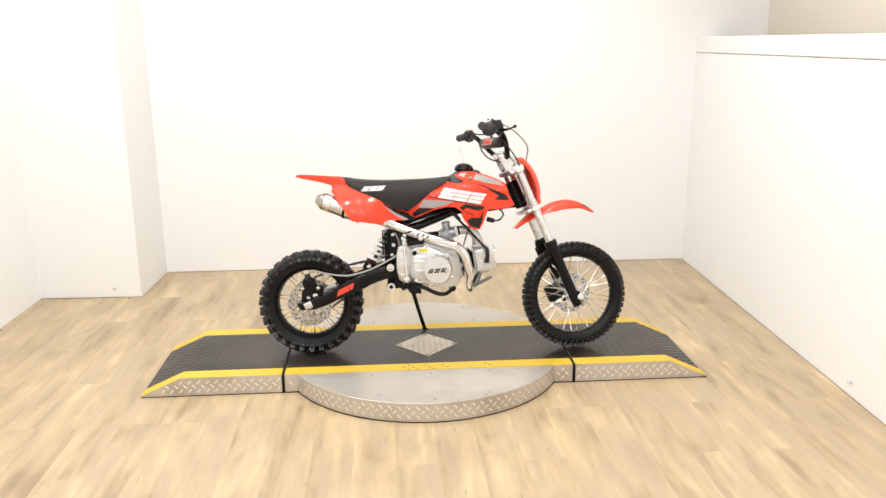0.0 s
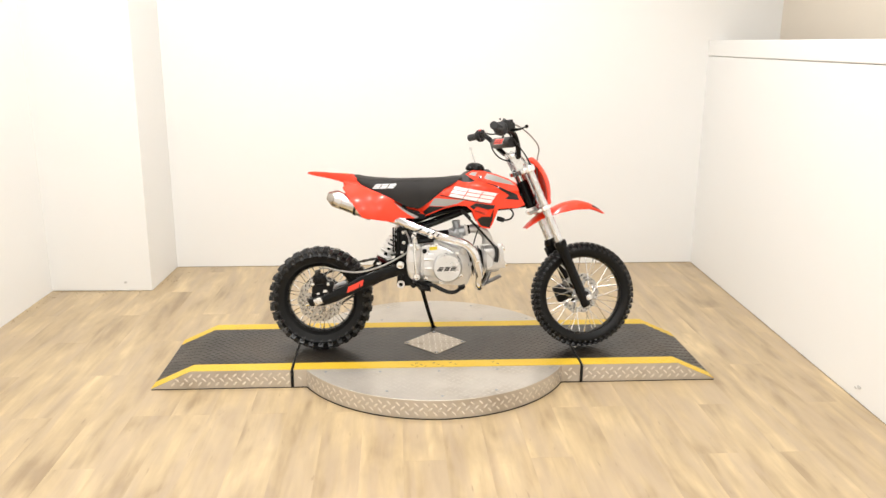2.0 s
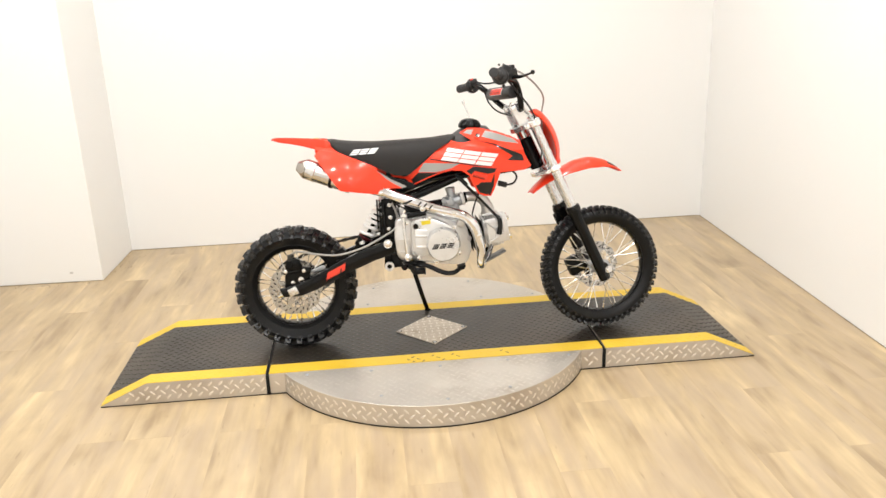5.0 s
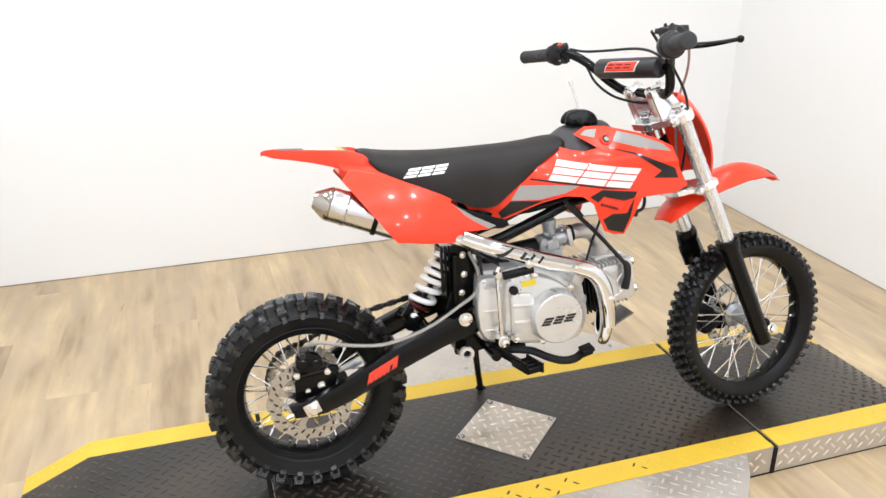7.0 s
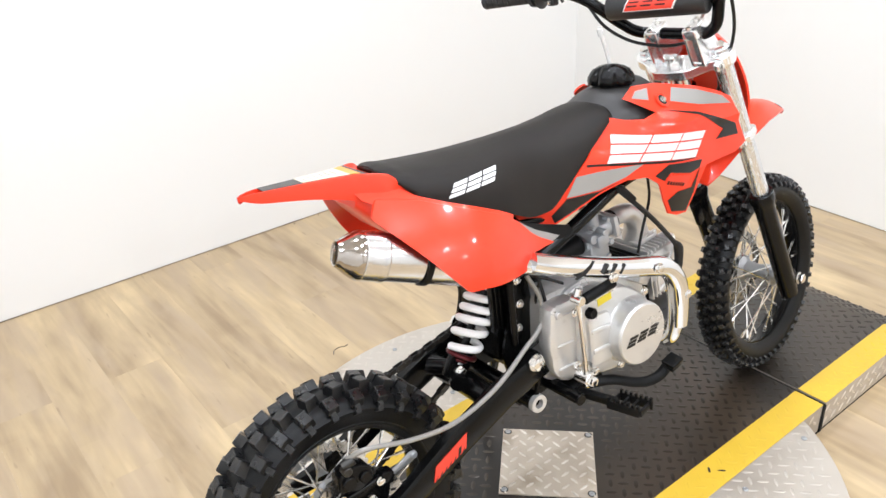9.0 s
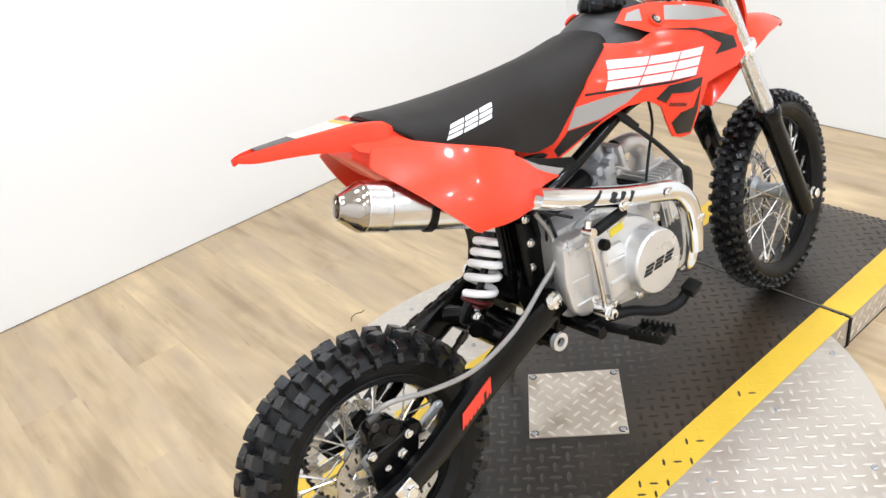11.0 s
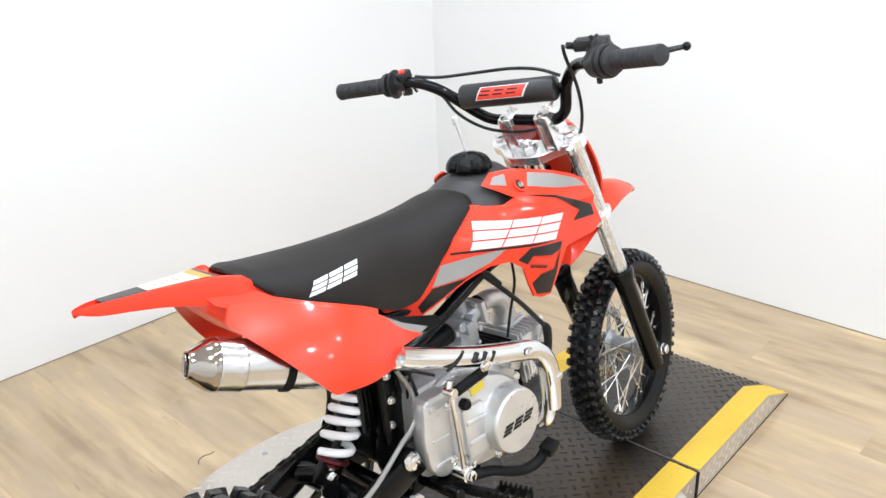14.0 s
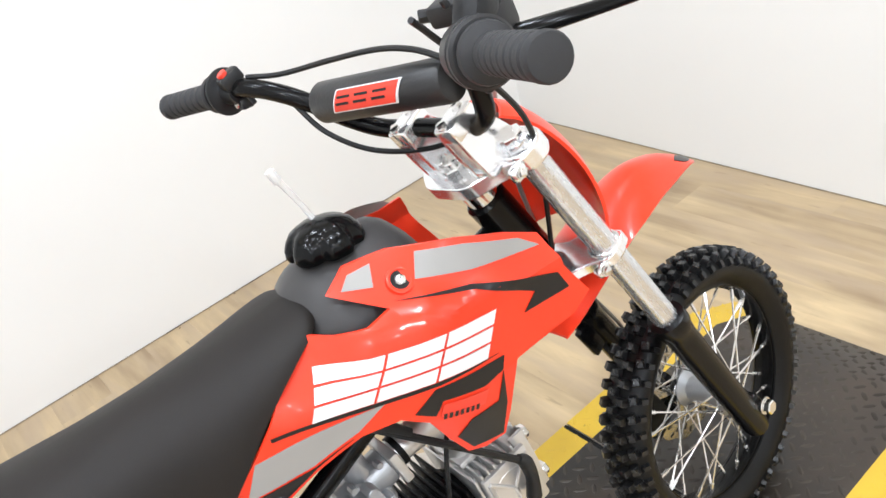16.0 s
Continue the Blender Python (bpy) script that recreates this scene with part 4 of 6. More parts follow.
part("pivot_end", bm, CAST, fr, "bright ring at the lower frame lug")
bm = bmesh.new()
tube(bm, [(0.262, -0.060, 0.645), (0.318, -0.030, 0.640), (0.345, -0.018, 0.616), (0.330, -0.040, 0.592), (0.297, -0.061, 0.587)], 0.0040, 8)
box(bm, (0.034, 0.024, 0.020), pose(0.284, -0.062, 0.592, 0, 15, 0), 0.004)
tube(bm, [(0.112, -0.070, 0.628), (0.190, -0.085, 0.548), (0.262, -0.085, 0.468)], 0.0050, 8)
tube(bm, [(0.108, -0.064, 0.636), (0.124, -0.070, 0.622), (0.150, -0.078, 0.596)], [0.004, 0.0085, 0.0055], 10)
tube(bm, [(0.205, -0.062, 0.630), (0.200, -0.07, 0.582), (0.178, -0.072, 0.53), (0.164, -0.07, 0.48)], 0.003, 6)
tube(bm, [(0.258, -0.085, 0.474), (0.266, -0.085, 0.462), (0.268, -0.084, 0.435), (0.264, -0.080, 0.406)], [0.0060, 0.0095, 0.0085, 0.0105], 12)
part("spark_lead", bm, CABLE, bike, "black ignition lead with rubber boot")
bm = bmesh.new()
tube(bm, [(-0.146, -0.112, 0.385), (-0.148, -0.114, 0.350), (-0.155, -0.110, 0.318)], 0.005, 8, smooth=False)
part("pivot_link", bm, BLACK, fr)
bm = bmesh.new()
tube(bm, [(-0.118, -0.085, 0.560), (-0.112, -0.098, 0.520), (-0.108, -0.104, 0.470), (-0.118, -0.098, 0.425), (-0.145, -0.086, 0.400)], 0.0032, 6)
tube(bm, [(-0.150, -0.080, 0.565), (-0.128, -0.090, 0.545), (-0.100, -0.106, 0.530), (-0.070, -0.108, 0.512)], 0.0030, 6)
tube(bm, [(-0.090, -0.075, 0.560), (-0.105, -0.092, 0.535), (-0.118, -0.090, 0.500), (-0.110, -0.082, 0.460)], 0.0026, 6)
part("wiring", bm, CABLE, bike, "loose black wiring beside the engine")

# engine
bm = bmesh.new()
prism(bm, rounded([(-0.118, 0.500), (-0.128, 0.345), (-0.095, 0.318), (0.135, 0.298), (0.158, 0.357), (0.140, 0.450), (0.036, 0.488), (-0.048, 0.498)], 0.022, 4), -0.100, 0.088, bevel=0.006)
prism(bm, rounded([(-0.124, 0.492), (-0.132, 0.420), (-0.126, 0.362), (-0.100, 0.332), (-0.062, 0.334), (-0.060, 0.492)], 0.016, 3), -0.134, -0.098, bevel=0.009)
for z in (0.468, 0.412, 0.366):
    box(bm, (0.040, 0.006, 0.005), pose(-0.096, -0.134, z, 0, 3, 0), 0.002)
rod(bm, (-0.110, -0.128, 0.474), (-0.110, -0.140, 0.474), 0.007, 10)
rod(bm, (0.122, -0.070, 0.396), (0.152, -0.096, 0.396), 0.0115, 6)
box(bm, (0.030, 0.05, 0.03), pose(0.118, -0.105, 0.462, 0, 30, 0), 0.005)
for k in range(7):
    rod(bm, (-0.105 + 0.035 * k, -0.02, 0.330), (-0.105 + 0.035 * k, -0.02, 0.302), 0.010, 8)
engine = part("engine", bm, CAST, bike, "silver air-cooled engine, crankcase of cast aluminium")
bm = bmesh.new()
prism(bm, rounded([(-0.070, 0.488), (-0.015, 0.498), (0.058, 0.470), (0.104, 0.434), (0.112, 0.375), (0.090, 0.333), (0.022, 0.318), (-0.045, 0.330), (-0.072, 0.350)], 0.024, 4), -0.150, -0.098, bevel=0.010)
prism(bm, rounded([(-0.062, 0.455), (-0.005, 0.452), (0.000, 0.352), (-0.058, 0.350)], 0.012, 3), -0.158, -0.140, bevel=0.006)
box(bm, (0.046, 0.008, 0.010), pose(-0.033, -0.157, 0.425, 0, 2, 0), 0.003)
box(bm, (0.046, 0.008, 0.010), pose(-0.031, -0.157, 0.385, 0, 2, 0), 0.003)
prism(bm, rounded([(-0.080, 0.492), (-0.010, 0.506), (0.066, 0.476), (0.114, 0.440), (0.122, 0.372), (0.096, 0.326), (0.020, 0.310), (-0.055, 0.322), (-0.082, 0.345)], 0.024, 4), -0.108, -0.100, bevel=0.001)
cover = part("clutch_cover", bm, PAINTED_ALLOY, engine, "smooth silver painted side cover")
bm = bmesh.new()
lathe(bm, [(0.0660, -0.004), (0.0635, 0.002), (0.0610, 0.006), (0.0600, 0.027), (0.0590, 0.0315), (0.0565, 0.034), (0.03, 0.0345), (0.001, 0.0345)], 48, along((0.046, -0.150, 0.391), (0.046, -0.3, 0.391)))
part("round_cover", bm, PAINTED_ALLOY, engine, "round silver engine cover with a black mark")
bm = bmesh.new()
for k in range(3):
    for j, (a, b) in enumerate(((0.004, 0.027), (0.0, 0.023), (-0.004, 0.019))):
        x, z = 0.006 + 0.027 * k, 0.388 + 0.0065 * (1 - j) + 0.0015 * k
        prism(bm, [(x + a, z - 0.0026), (x + b - 0.002, z - 0.0026), (x + b, z + 0.0026), (x + a + 0.002, z + 0.0026)], -0.1852, -0.1843)
part("cover_mark", bm, BLACK_STICKER, engine, "black slanted bar mark")
for x, z in ((-0.085, 0.475), (-0.088, 0.372), (0.0, 0.49), (0.088, 0.452), (0.105, 0.355), (0.02, 0.328), (-0.045, 0.342)):
    bolt(engine, (x, -0.150, z), (0, -1, 0), 1.0)
bm = bmesh.new()
box(bm, (0.034, 0.0012, 0.014), pose(-0.014, -0.1508, 0.474, 0, -6, 0))
part("warning_sticker", bm, YELLOW_STICKER, engine, "small yellow warning sticker")
bm = bmesh.new()
lathe(bm, [(0.0105, 0), (0.0105, 0.010), (0.0085, 0.013), (0.001, 0.013)], 8, along((-0.052, -0.150, 0.462), (-0.052, -0.3, 0.472)))
part("oil_filler_cap", bm, BLACK_MATT, engine, "black oil filler cap")
# finned barrel and head, lying forward
CYL = Matrix.Translation((0.125, 0, 0.398)) @ Matrix.Rotation(radians(-8), 4, "Y")
bm = bmesh.new()
rod(bm, CYL @ Vector((-0.01, 0, 0)), CYL @ Vector((0.085, 0, 0)), 0.046, 24)
part("cylinder", bm, BLACK_MATT, engine, "black finned cylinder barrel")


def fins(count, size, at, step, mat, bevel=0.0012):
    bm = bmesh.new()
    box(bm, size, None, bevel)
    me = finish("cooling_fin", bm, mat)
    for k in range(count):
        ob = new("cooling_fin", me)
        ob.parent, ob.matrix_basis = engine, CYL @ Matrix.Translation(Vector(at) + Vector(step) * k)


fins(8, (0.0035, 0.122, 0.116), (0.004, 0, -0.004), (0.0098, 0, 0), BLACK_MATT)
bm = bmesh.new()
box(bm, (0.085, 0.085, 0.088), CYL @ Matrix.Translation((0.128, 0, 0)), 0.012)
part("cylinder_head", bm, CAST, engine, "silver finned cylinder head")
fins(7, (0.0035, 0.122, 0.112), (0.088, 0, 0), (0.0105, 0, 0), CAST)
for side in (-1, 1):
    bm = bmesh.new()
    box(bm, (0.074, 0.010, 0.096), CYL @ Matrix.Translation((0.130, side * 0.0605, 0)), 0.005)
    for x0, z0, x1, z1 in ((0.100, -0.040, 0.160, -0.014), (0.160, -0.014, 0.160, 0.038), (0.160, 0.038, 0.128, 0.006), (0.128, 0.006, 0.100, 0.040), (0.100, 0.040, 0.100, -0.040), (0.128, 0.006, 0.128, -0.028)):
        rod(bm, CYL @ Vector((x0, side * 0.0655, z0)), CYL @ Vector((x1, side * 0.0655, z1)), 0.0030, 8)
    part("head_casting", bm, CAST, engine, "ribbed side casting of the cylinder head")
fins(5, (0.022, 0.005, 0.10), (0.170, -0.044, 0), (0, 0.022, 0), CAST)
bm = bmesh.new()
lathe(bm, [(0.040, 0), (0.040, 0.018), (0.034, 0.024), (0.001, 0.024)], 24, CYL @ along((0.128, -0.042, 0), (0.128, -0.2, 0)))
part("cam_cover", bm, CAST, engine, "round silver cam cover")
for s in (-1, 1):
    bm = bmesh.new()
    rod(bm, CYL @ Vector((0.128, 0, s * 0.040)), CYL @ Vector((0.128, 0, s * 0.066)), 0.026, 6)
    part("valve_cap", bm, CAST, engine, "hexagonal valve cap")
for y in (-0.036, 0.036):
    for z in (-0.036, 0.036):
        bolt(engine, CYL @ Vector((0.180, y, z)), (1, 0, 0.1), 1.5)
# carburettor and intake elbow
bm = bmesh.new()
rod(bm, (0.060, -0.018, 0.522), (0.130, -0.018, 0.538), 0.024, 16)
rod(bm, (0.095, -0.018, 0.535), (0.089, -0.018, 0.578), 0.0165, 16)
rod(bm, (0.0895, -0.018, 0.572), (0.088, -0.018, 0.584), 0.0185, 16)
rod(bm, (0.096, -0.018, 0.530), (0.102, -0.018, 0.490), 0.023, 16)
rod(bm, (0.102, -0.018, 0.492), (0.104, -0.018, 0.478), 0.017, 12)
box(bm, (0.03, 0.03, 0.025), pose(0.085, -0.045, 0.530, 0, -12, 0), 0.004)
rod(bm, (0.088, -0.040, 0.545), (0.088, -0.062, 0.545), 0.007, 8)
rod(bm, (0.106, -0.040, 0.520), (0.106, -0.060, 0.520), 0.006, 8)
box(bm, (0.050, 0.046, 0.046), pose(0.092, -0.020, 0.502, 0, -6, 0), 0.006)
for x, z in ((0.074, 0.553), (0.112, 0.560), (0.070, 0.488), (0.112, 0.486)):
    rod(bm, (x, -0.034, z), (x, -0.047, z), 0.0045, 6)
rod(bm, (0.064, -0.030, 0.536), (0.064, -0.056, 0.536), 0.0095, 12)
part("carburettor", bm, CARB, engine, "grey cast carburettor")
bm = bmesh.new()
tube(bm, [(0.126, -0.018, 0.537), (0.160, -0.018, 0.546), (0.200, -0.014, 0.540), (0.226, -0.008, 0.512), (0.234, 0, 0.470)], [0.0185, 0.0190, 0.0195, 0.0220, 0.0275], 16)
box(bm, (0.012, 0.062, 0.046), pose(0.134, -0.018, 0.540, 0, -12, 0), 0.003)
box(bm, (0.058, 0.062, 0.010), pose(0.236, 0, 0.474, 0, -8, 0), 0.003)
ring_at = Vector((0.146, -0.018, 0.543))
part("intake_elbow", bm, CAST, engine, "silver curved intake pipe")
bm = bmesh.new()
rod(bm, (0.058, -0.018, 0.521), (-0.02, -0.018, 0.512), 0.021, 16)
rod(bm, (-0.018, -0.018, 0.512), (-0.088, -0.018, 0.512), 0.032, 20)
part("air_filter", bm, BLACK_MATT, engine, "black air filter")
bm = bmesh.new()
lathe(bm, [(0.0185, -0.004), (0.0205, -0.004), (0.0205, 0.004), (0.0185, 0.004)], 20, along(ring_at, ring_at + Vector((0.034, 0, 0.006))), closed=True)
part("intake_clamp", bm, BLACK_MATT, engine, "black clamp ring on the intake")
bm = bmesh.new()
prism(bm, [(0.208, 0.294), (0.290, 0.336), (0.288, 0.340), (0.206, 0.298)], -0.080, -0.012, bevel=0.001)
part("guard_plate", bm, GUARD, engine, "dull grey slanting guard plate below the cylinder head")
# kick starter
bm = bmesh.new()
tube(bm, [(-0.085, -0.168, 0.352), (-0.090, -0.172, 0.40), (-0.094, -0.172, 0.46), (-0.094, -0.168, 0.512)], [0.0085, 0.0065, 0.006, 0.007], 10, flat=0.7)
rod(bm, (-0.085, -0.150, 0.352), (-0.085, -0.182, 0.352), 0.014, 14)
rod(bm, (-0.094, -0.158, 0.508), (-0.094, -0.180, 0.508), 0.0085, 14)
rod(bm, (-0.094, -0.166, 0.512), (-0.088, -0.166, 0.526), 0.006, 10)
kick = part("kick_starter", bm, POLISHED, engine, "bright steel kick-start lever with folded black pedal")
bm = bmesh.new()
rod(bm, (-0.082, -0.170, 0.504), (-0.012, -0.172, 0.513), 0.0095, 12)
part("kick_pedal", bm, BLACK_MATT, engine, "black rubber kick-start pedal")
bolt(engine, (-0.085, -0.182, 0.352), (0, -1, 0), 1.4)

# exhaust
bm = bmesh.new()
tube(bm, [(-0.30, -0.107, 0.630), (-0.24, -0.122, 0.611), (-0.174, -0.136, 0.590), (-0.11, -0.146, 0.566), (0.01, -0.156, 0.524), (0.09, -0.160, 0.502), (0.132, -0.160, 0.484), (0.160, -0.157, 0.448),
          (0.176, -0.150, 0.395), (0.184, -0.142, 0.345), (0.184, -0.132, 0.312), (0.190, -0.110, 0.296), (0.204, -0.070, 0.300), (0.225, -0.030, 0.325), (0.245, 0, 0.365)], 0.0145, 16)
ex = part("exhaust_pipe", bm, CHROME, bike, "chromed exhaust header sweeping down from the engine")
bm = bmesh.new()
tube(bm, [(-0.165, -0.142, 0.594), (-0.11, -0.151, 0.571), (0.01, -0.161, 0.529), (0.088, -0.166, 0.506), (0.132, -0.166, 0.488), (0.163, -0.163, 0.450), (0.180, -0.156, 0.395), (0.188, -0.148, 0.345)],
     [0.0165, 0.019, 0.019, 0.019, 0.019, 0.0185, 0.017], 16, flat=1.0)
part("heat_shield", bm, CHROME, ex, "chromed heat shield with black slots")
bm = bmesh.new()
# slots are dark pieces that stand in for the shade in the openings
for k in range(3):
    bm = bmesh.new()
    c = Vector((-0.035 + 0.020 * k, -0.181, 0.547 - 0.0068 * k))
    box(bm, (0.0055, 0.010, 0.019), Matrix.Translation(c + Vector((0, 0.0058, 0))) @ Matrix.Rotation(radians(42), 4, "Y"), 0.001)
    part("shield_slot", bm, DARK_HOLE, ex)
bm = bmesh.new()
c = Vector((-0.075, -0.1735, 0.557))
prism(bm, [(c.x - 0.022, c.z - 0.010), (c.x - 0.002, c.z - 0.007), (c.x + 0.012, c.z + 0.001), (c.x + 0.020, c.z + 0.010), (c.x + 0.002, c.z + 0.004)], c.y - 0.0005, c.y + 0.006)
part("shield_flash", bm, DARK_HOLE, ex)
for p in ((-0.025, -0.184, 0.530), (0.088, -0.186, 0.508), (0.178, -0.174, 0.420)):
    bolt(ex, p, (0, -1, 0), 1.2)
M0, M1 = Vector((-0.438, -0.078, 0.683)), Vector((-0.277, -0.115, 0.625))
bm = bmesh.new()
h = (M1 - M0).length
lathe(bm, [(0.034, 0.0), (0.0375, 0.004), (0.0375, 0.030), (0.0385, 0.032), (0.0385, 0.038), (0.0365, 0.040), (0.0365, h - 0.006), (0.034, h), (0.016, h + 0.012)], 36, along(M0, M1))
part("muffler", bm, STAINLESS, ex, "brushed stainless muffler can")
bm = bmesh.new()
lathe(bm, [(0.0376, 0.002), (0.0374, -0.003), (0.0355, -0.008), (0.0310, -0.016), (0.0245, -0.026), (0.0208, -0.031), (0.0200, -0.034), (0.0185, -0.0355), (0.0165, -0.0345), (0.0150, -0.028), (0.0145, 0.02), (0.030, 0.02)], 36, along(M0, M1))
part("muffler_tip", bm, TIP, ex, "polished tapering exhaust tip")
bm = bmesh.new()
lathe(bm, [(0.0146, 0.0), (0.0140, 0.004), (0.001, 0.004)], 20, along(M0, M1) @ Matrix.Translation((0, 0, -0.016)))
part("muffler_bore", bm, DARK_HOLE, ex)
bm = bmesh.new()
way = (M1 - M0).normalized()
c = M0 + way * 0.104
lathe(bm, [(0.0375, -0.005), (0.0395, -0.005), (0.0395, 0.005), (0.0375, 0.005)], 36, along(c, c + way), closed=True)
part("muffler_clamp", bm, BLACK_MATT, ex, "black muffler strap")

# seat; the middle plane of the bodywork lies a little to the right of the wheels' line
MID = 0.008
SEAT_ROWS = [(-0.362, 0.783, 0.78, 0.0252, 0.04), (-0.345, 0.783, 0.762, 0.052, 0.072), (-0.32, 0.778, 0.74, 0.068, 0.088), (-0.25, 0.771, 0.708, 0.081, 0.102), (-0.17, 0.768, 0.671, 0.083, 0.104), (-0.105, 0.769, 0.645, 0.080, 0.096), (-0.075, 0.770, 0.644, 0.077, 0.093), (-0.035, 0.771, 0.671, 0.070, 0.095), (0.03, 0.774, 0.724, 0.058, 0.092), (0.085, 0.780, 0.756, 0.045, 0.082), (0.108, 0.781, 0.766, 0.040, 0.070), (0.121, 0.777, 0.771, 0.027, 0.04)]


def seat_ring(x):
    t, b, wt, wb = lerp_table(SEAT_ROWS, x)
    h = t - b
    half = []
    for i in range(9):
        u = i / 9
        a0, a1, a2, a3 = (1 - u) ** 3, 3 * u * (1 - u) ** 2, 3 * u * u * (1 - u), u ** 3
        half.append((a0 * wb + a1 * wb * 0.97 + a2 * wt * 1.02, a0 * b + a1 * (b + h * 0.72) + (a2 + a3) * (t + 0.003)))
    return [(x, -y, z) for y, z in half] + [(x, -MID, t + 0.003)] + [(x, y - 2 * MID, z) for y, z in half[::-1]]


def seat_y(x, z):
    r = [(p[2], p[1]) for p in seat_ring(x)[:10]]
    for (z0, y0), (z1, y1) in zip(r, r[1:]):
        if z <= z1:
            return y0 + (y1 - y0) * max(0, (z - z0) / (z1 - z0))
    return r[-1][1]


bm = bmesh.new()
loft(bm, [seat_ring(x) for x in np.linspace(-0.362, 0.121, 64)])
seat = part("seat", bm, SEAT, bike, "long black textured vinyl seat")
seat.data.set_sharp_from_angle(angle=radians(80))


def skins(name, polys, yf, mat, parent, label="", lift=0.0, thick=0.003, step=0.012, m=None):
    """Several curved panels on one surface, joined into one part."""
    out = bmesh.new()
    for poly in polys:
        bm = bmesh.new()
        skin(bm, poly, yf, thick, step, lift)
        bmesh.ops.recalc_face_normals(bm, faces=bm.faces)
        me = bpy.data.meshes.new("piece")
        bm.to_mesh(me)
        bm.free()
        out.from_mesh(me)
        bpy.data.meshes.remove(me)
    return part(name, out, mat, parent, label, m)


def block_mark(x0, z0, w, h, lean, rise=0.0, n=3, gap=0.012, slot=0.055):
    """A mark of slanted blocks, each of three stacked bars."""
    polys = []
    bw = w / n
    for k in range(n):
        for j in range(3):
            a, b = j / 3 + slot, (j + 1) / 3 - slot
            xa, xb = x0 + bw * k + gap * 0.2, x0 + bw * (k + 1) - gap * 0.2
            pts = [(xa + lean * a, a), (xb + lean * a, a), (xb + lean * b, b), (xa + lean * b, b)]
            polys.append([(x, z0 + h * q + rise * (x - x0)) for x, q in pts])
    return polys


for s in (-1, 1):
    for poly in block_mark(-0.282, 0.7265, 0.096, 0.0205, 0.018, 0.03, gap=0.010, slot=0.045):
        skins("seat_mark_bar", [poly], lambda x, z, s=s: -s * seat_y(x, z) - (2 * MID if s > 0 else 0), WHITE_STICKER, seat, "white slanted bar of the seat mark", lift=0.0012, thick=0.002, step=0.01)

bm = bmesh.new()
prism(bm, rounded([(-0.20, 0.640), (-0.11, 0.606), (-0.06, 0.612), (0.08, 0.690), (0.07, 0.735), (-0.05, 0.655), (-0.12, 0.640), (-0.20, 0.672)], 0.006), -0.060, 0.060, bevel=0.003)
part("seat_base", bm, BLACK_MATT, bike, "black plastic seat base")

# tank and its cap
bm = bmesh.new()
rows = [(0.085, 0.762, 0.690, 0.040), (0.10, 0.778, 0.665, 0.060), (0.14, 0.802, 0.655, 0.072), (0.19, 0.808, 0.650, 0.076), (0.228, 0.809, 0.650, 0.070), (0.252, 0.790, 0.652, 0.060), (0.275, 0.738, 0.655, 0.048), (0.29, 0.690, 0.66, 0.035)]
rings = []
for x in np.linspace(0.085, 0.29, 26):
    t, b, w = lerp_table(rows, x)
    half = [(w * 0.6, b), (w * 1.2, b + 0.02), (w * 1.42, (t + b) / 2), (w * 1.22, t - 0.032), (w * 0.80, t - 0.012), (w * 0.4, t - 0.001)]
    rings.append([(x, -y, z) for y, z in half] + [(x, -MID, t + 0.002)] + [(x, y - 2 * MID, z) for y, z in half[::-1]])
loft(bm, rings)
tank = part("tank", bm, GREY_TANK, bike, "dark grey plastic fuel tank")
CAP = Matrix.Translation((0.172, -0.010, 0.803)) @ Matrix.Rotation(radians(4), 4, "Y")
bm = bmesh.new()
n = 64
rings = []
for r, h, deep in ((0.034, 0.0, 0.5), (0.0415, 0.001, 1.0), (0.0440, 0.006, 1.0), (0.0430, 0.014, 0.9), (0.0395, 0.021, 0.75), (0.034, 0.028, 0.5), (0.025, 0.033, 0.2), (0.012, 0.0365, 0), (0.001, 0.037, 0)):
    row = []
    for a in np.linspace(0, 2 * math.pi, n, endpoint=False):
        q = r - 0.0075 * deep * max(0.0, math.cos(6 * a)) ** 1.5
        row.append(CAP @ Vector((q * math.cos(a), q * math.sin(a), h)))
    rings.append(row)
loft(bm, rings)
part("fuel_cap", bm, BLACK, tank, "glossy black notched fuel cap")
bm = bmesh.new()
tube(bm, [(0.172, -0.008, 0.842), (0.164, -0.008, 0.868), (0.152, -0.008, 0.900)], 0.0034, 8)
rod(bm, (0.154, -0.008, 0.893), (0.150, -0.008, 0.908), 0.0055, 8)
part("vent_hose", bm, CLEAR, tank, "clear breather hose on the fuel cap")


# side shrouds
def shroud_depth(x, z):
    b = 0.097 + 0.054 * smooth((x - 0.0) / 0.22) + 0.003 * smooth((x - 0.28) / 0.08) - 0.024 * smooth((0.02 - x) / 0.13)
    b -= 0.019 * smooth((z - 0.70) / 0.04) * smooth((0.13 - x) / 0.05) * smooth(x / 0.05)
    if z > 0.725:
        b -= 0.052 * min(1.3, (z - 0.725) / 0.07) ** 1.25 * (1 - 0.72 * smooth((x - 0.17) / 0.14))
    if z < 0.645:
        b -= 0.020 * (0.645 - z) / 0.085
    b += 0.006 * math.exp(-((z - (0.742 - 0.12 * (x - 0.2))) / 0.010) ** 2) * smooth((x - 0.10) / 0.06)
    return b


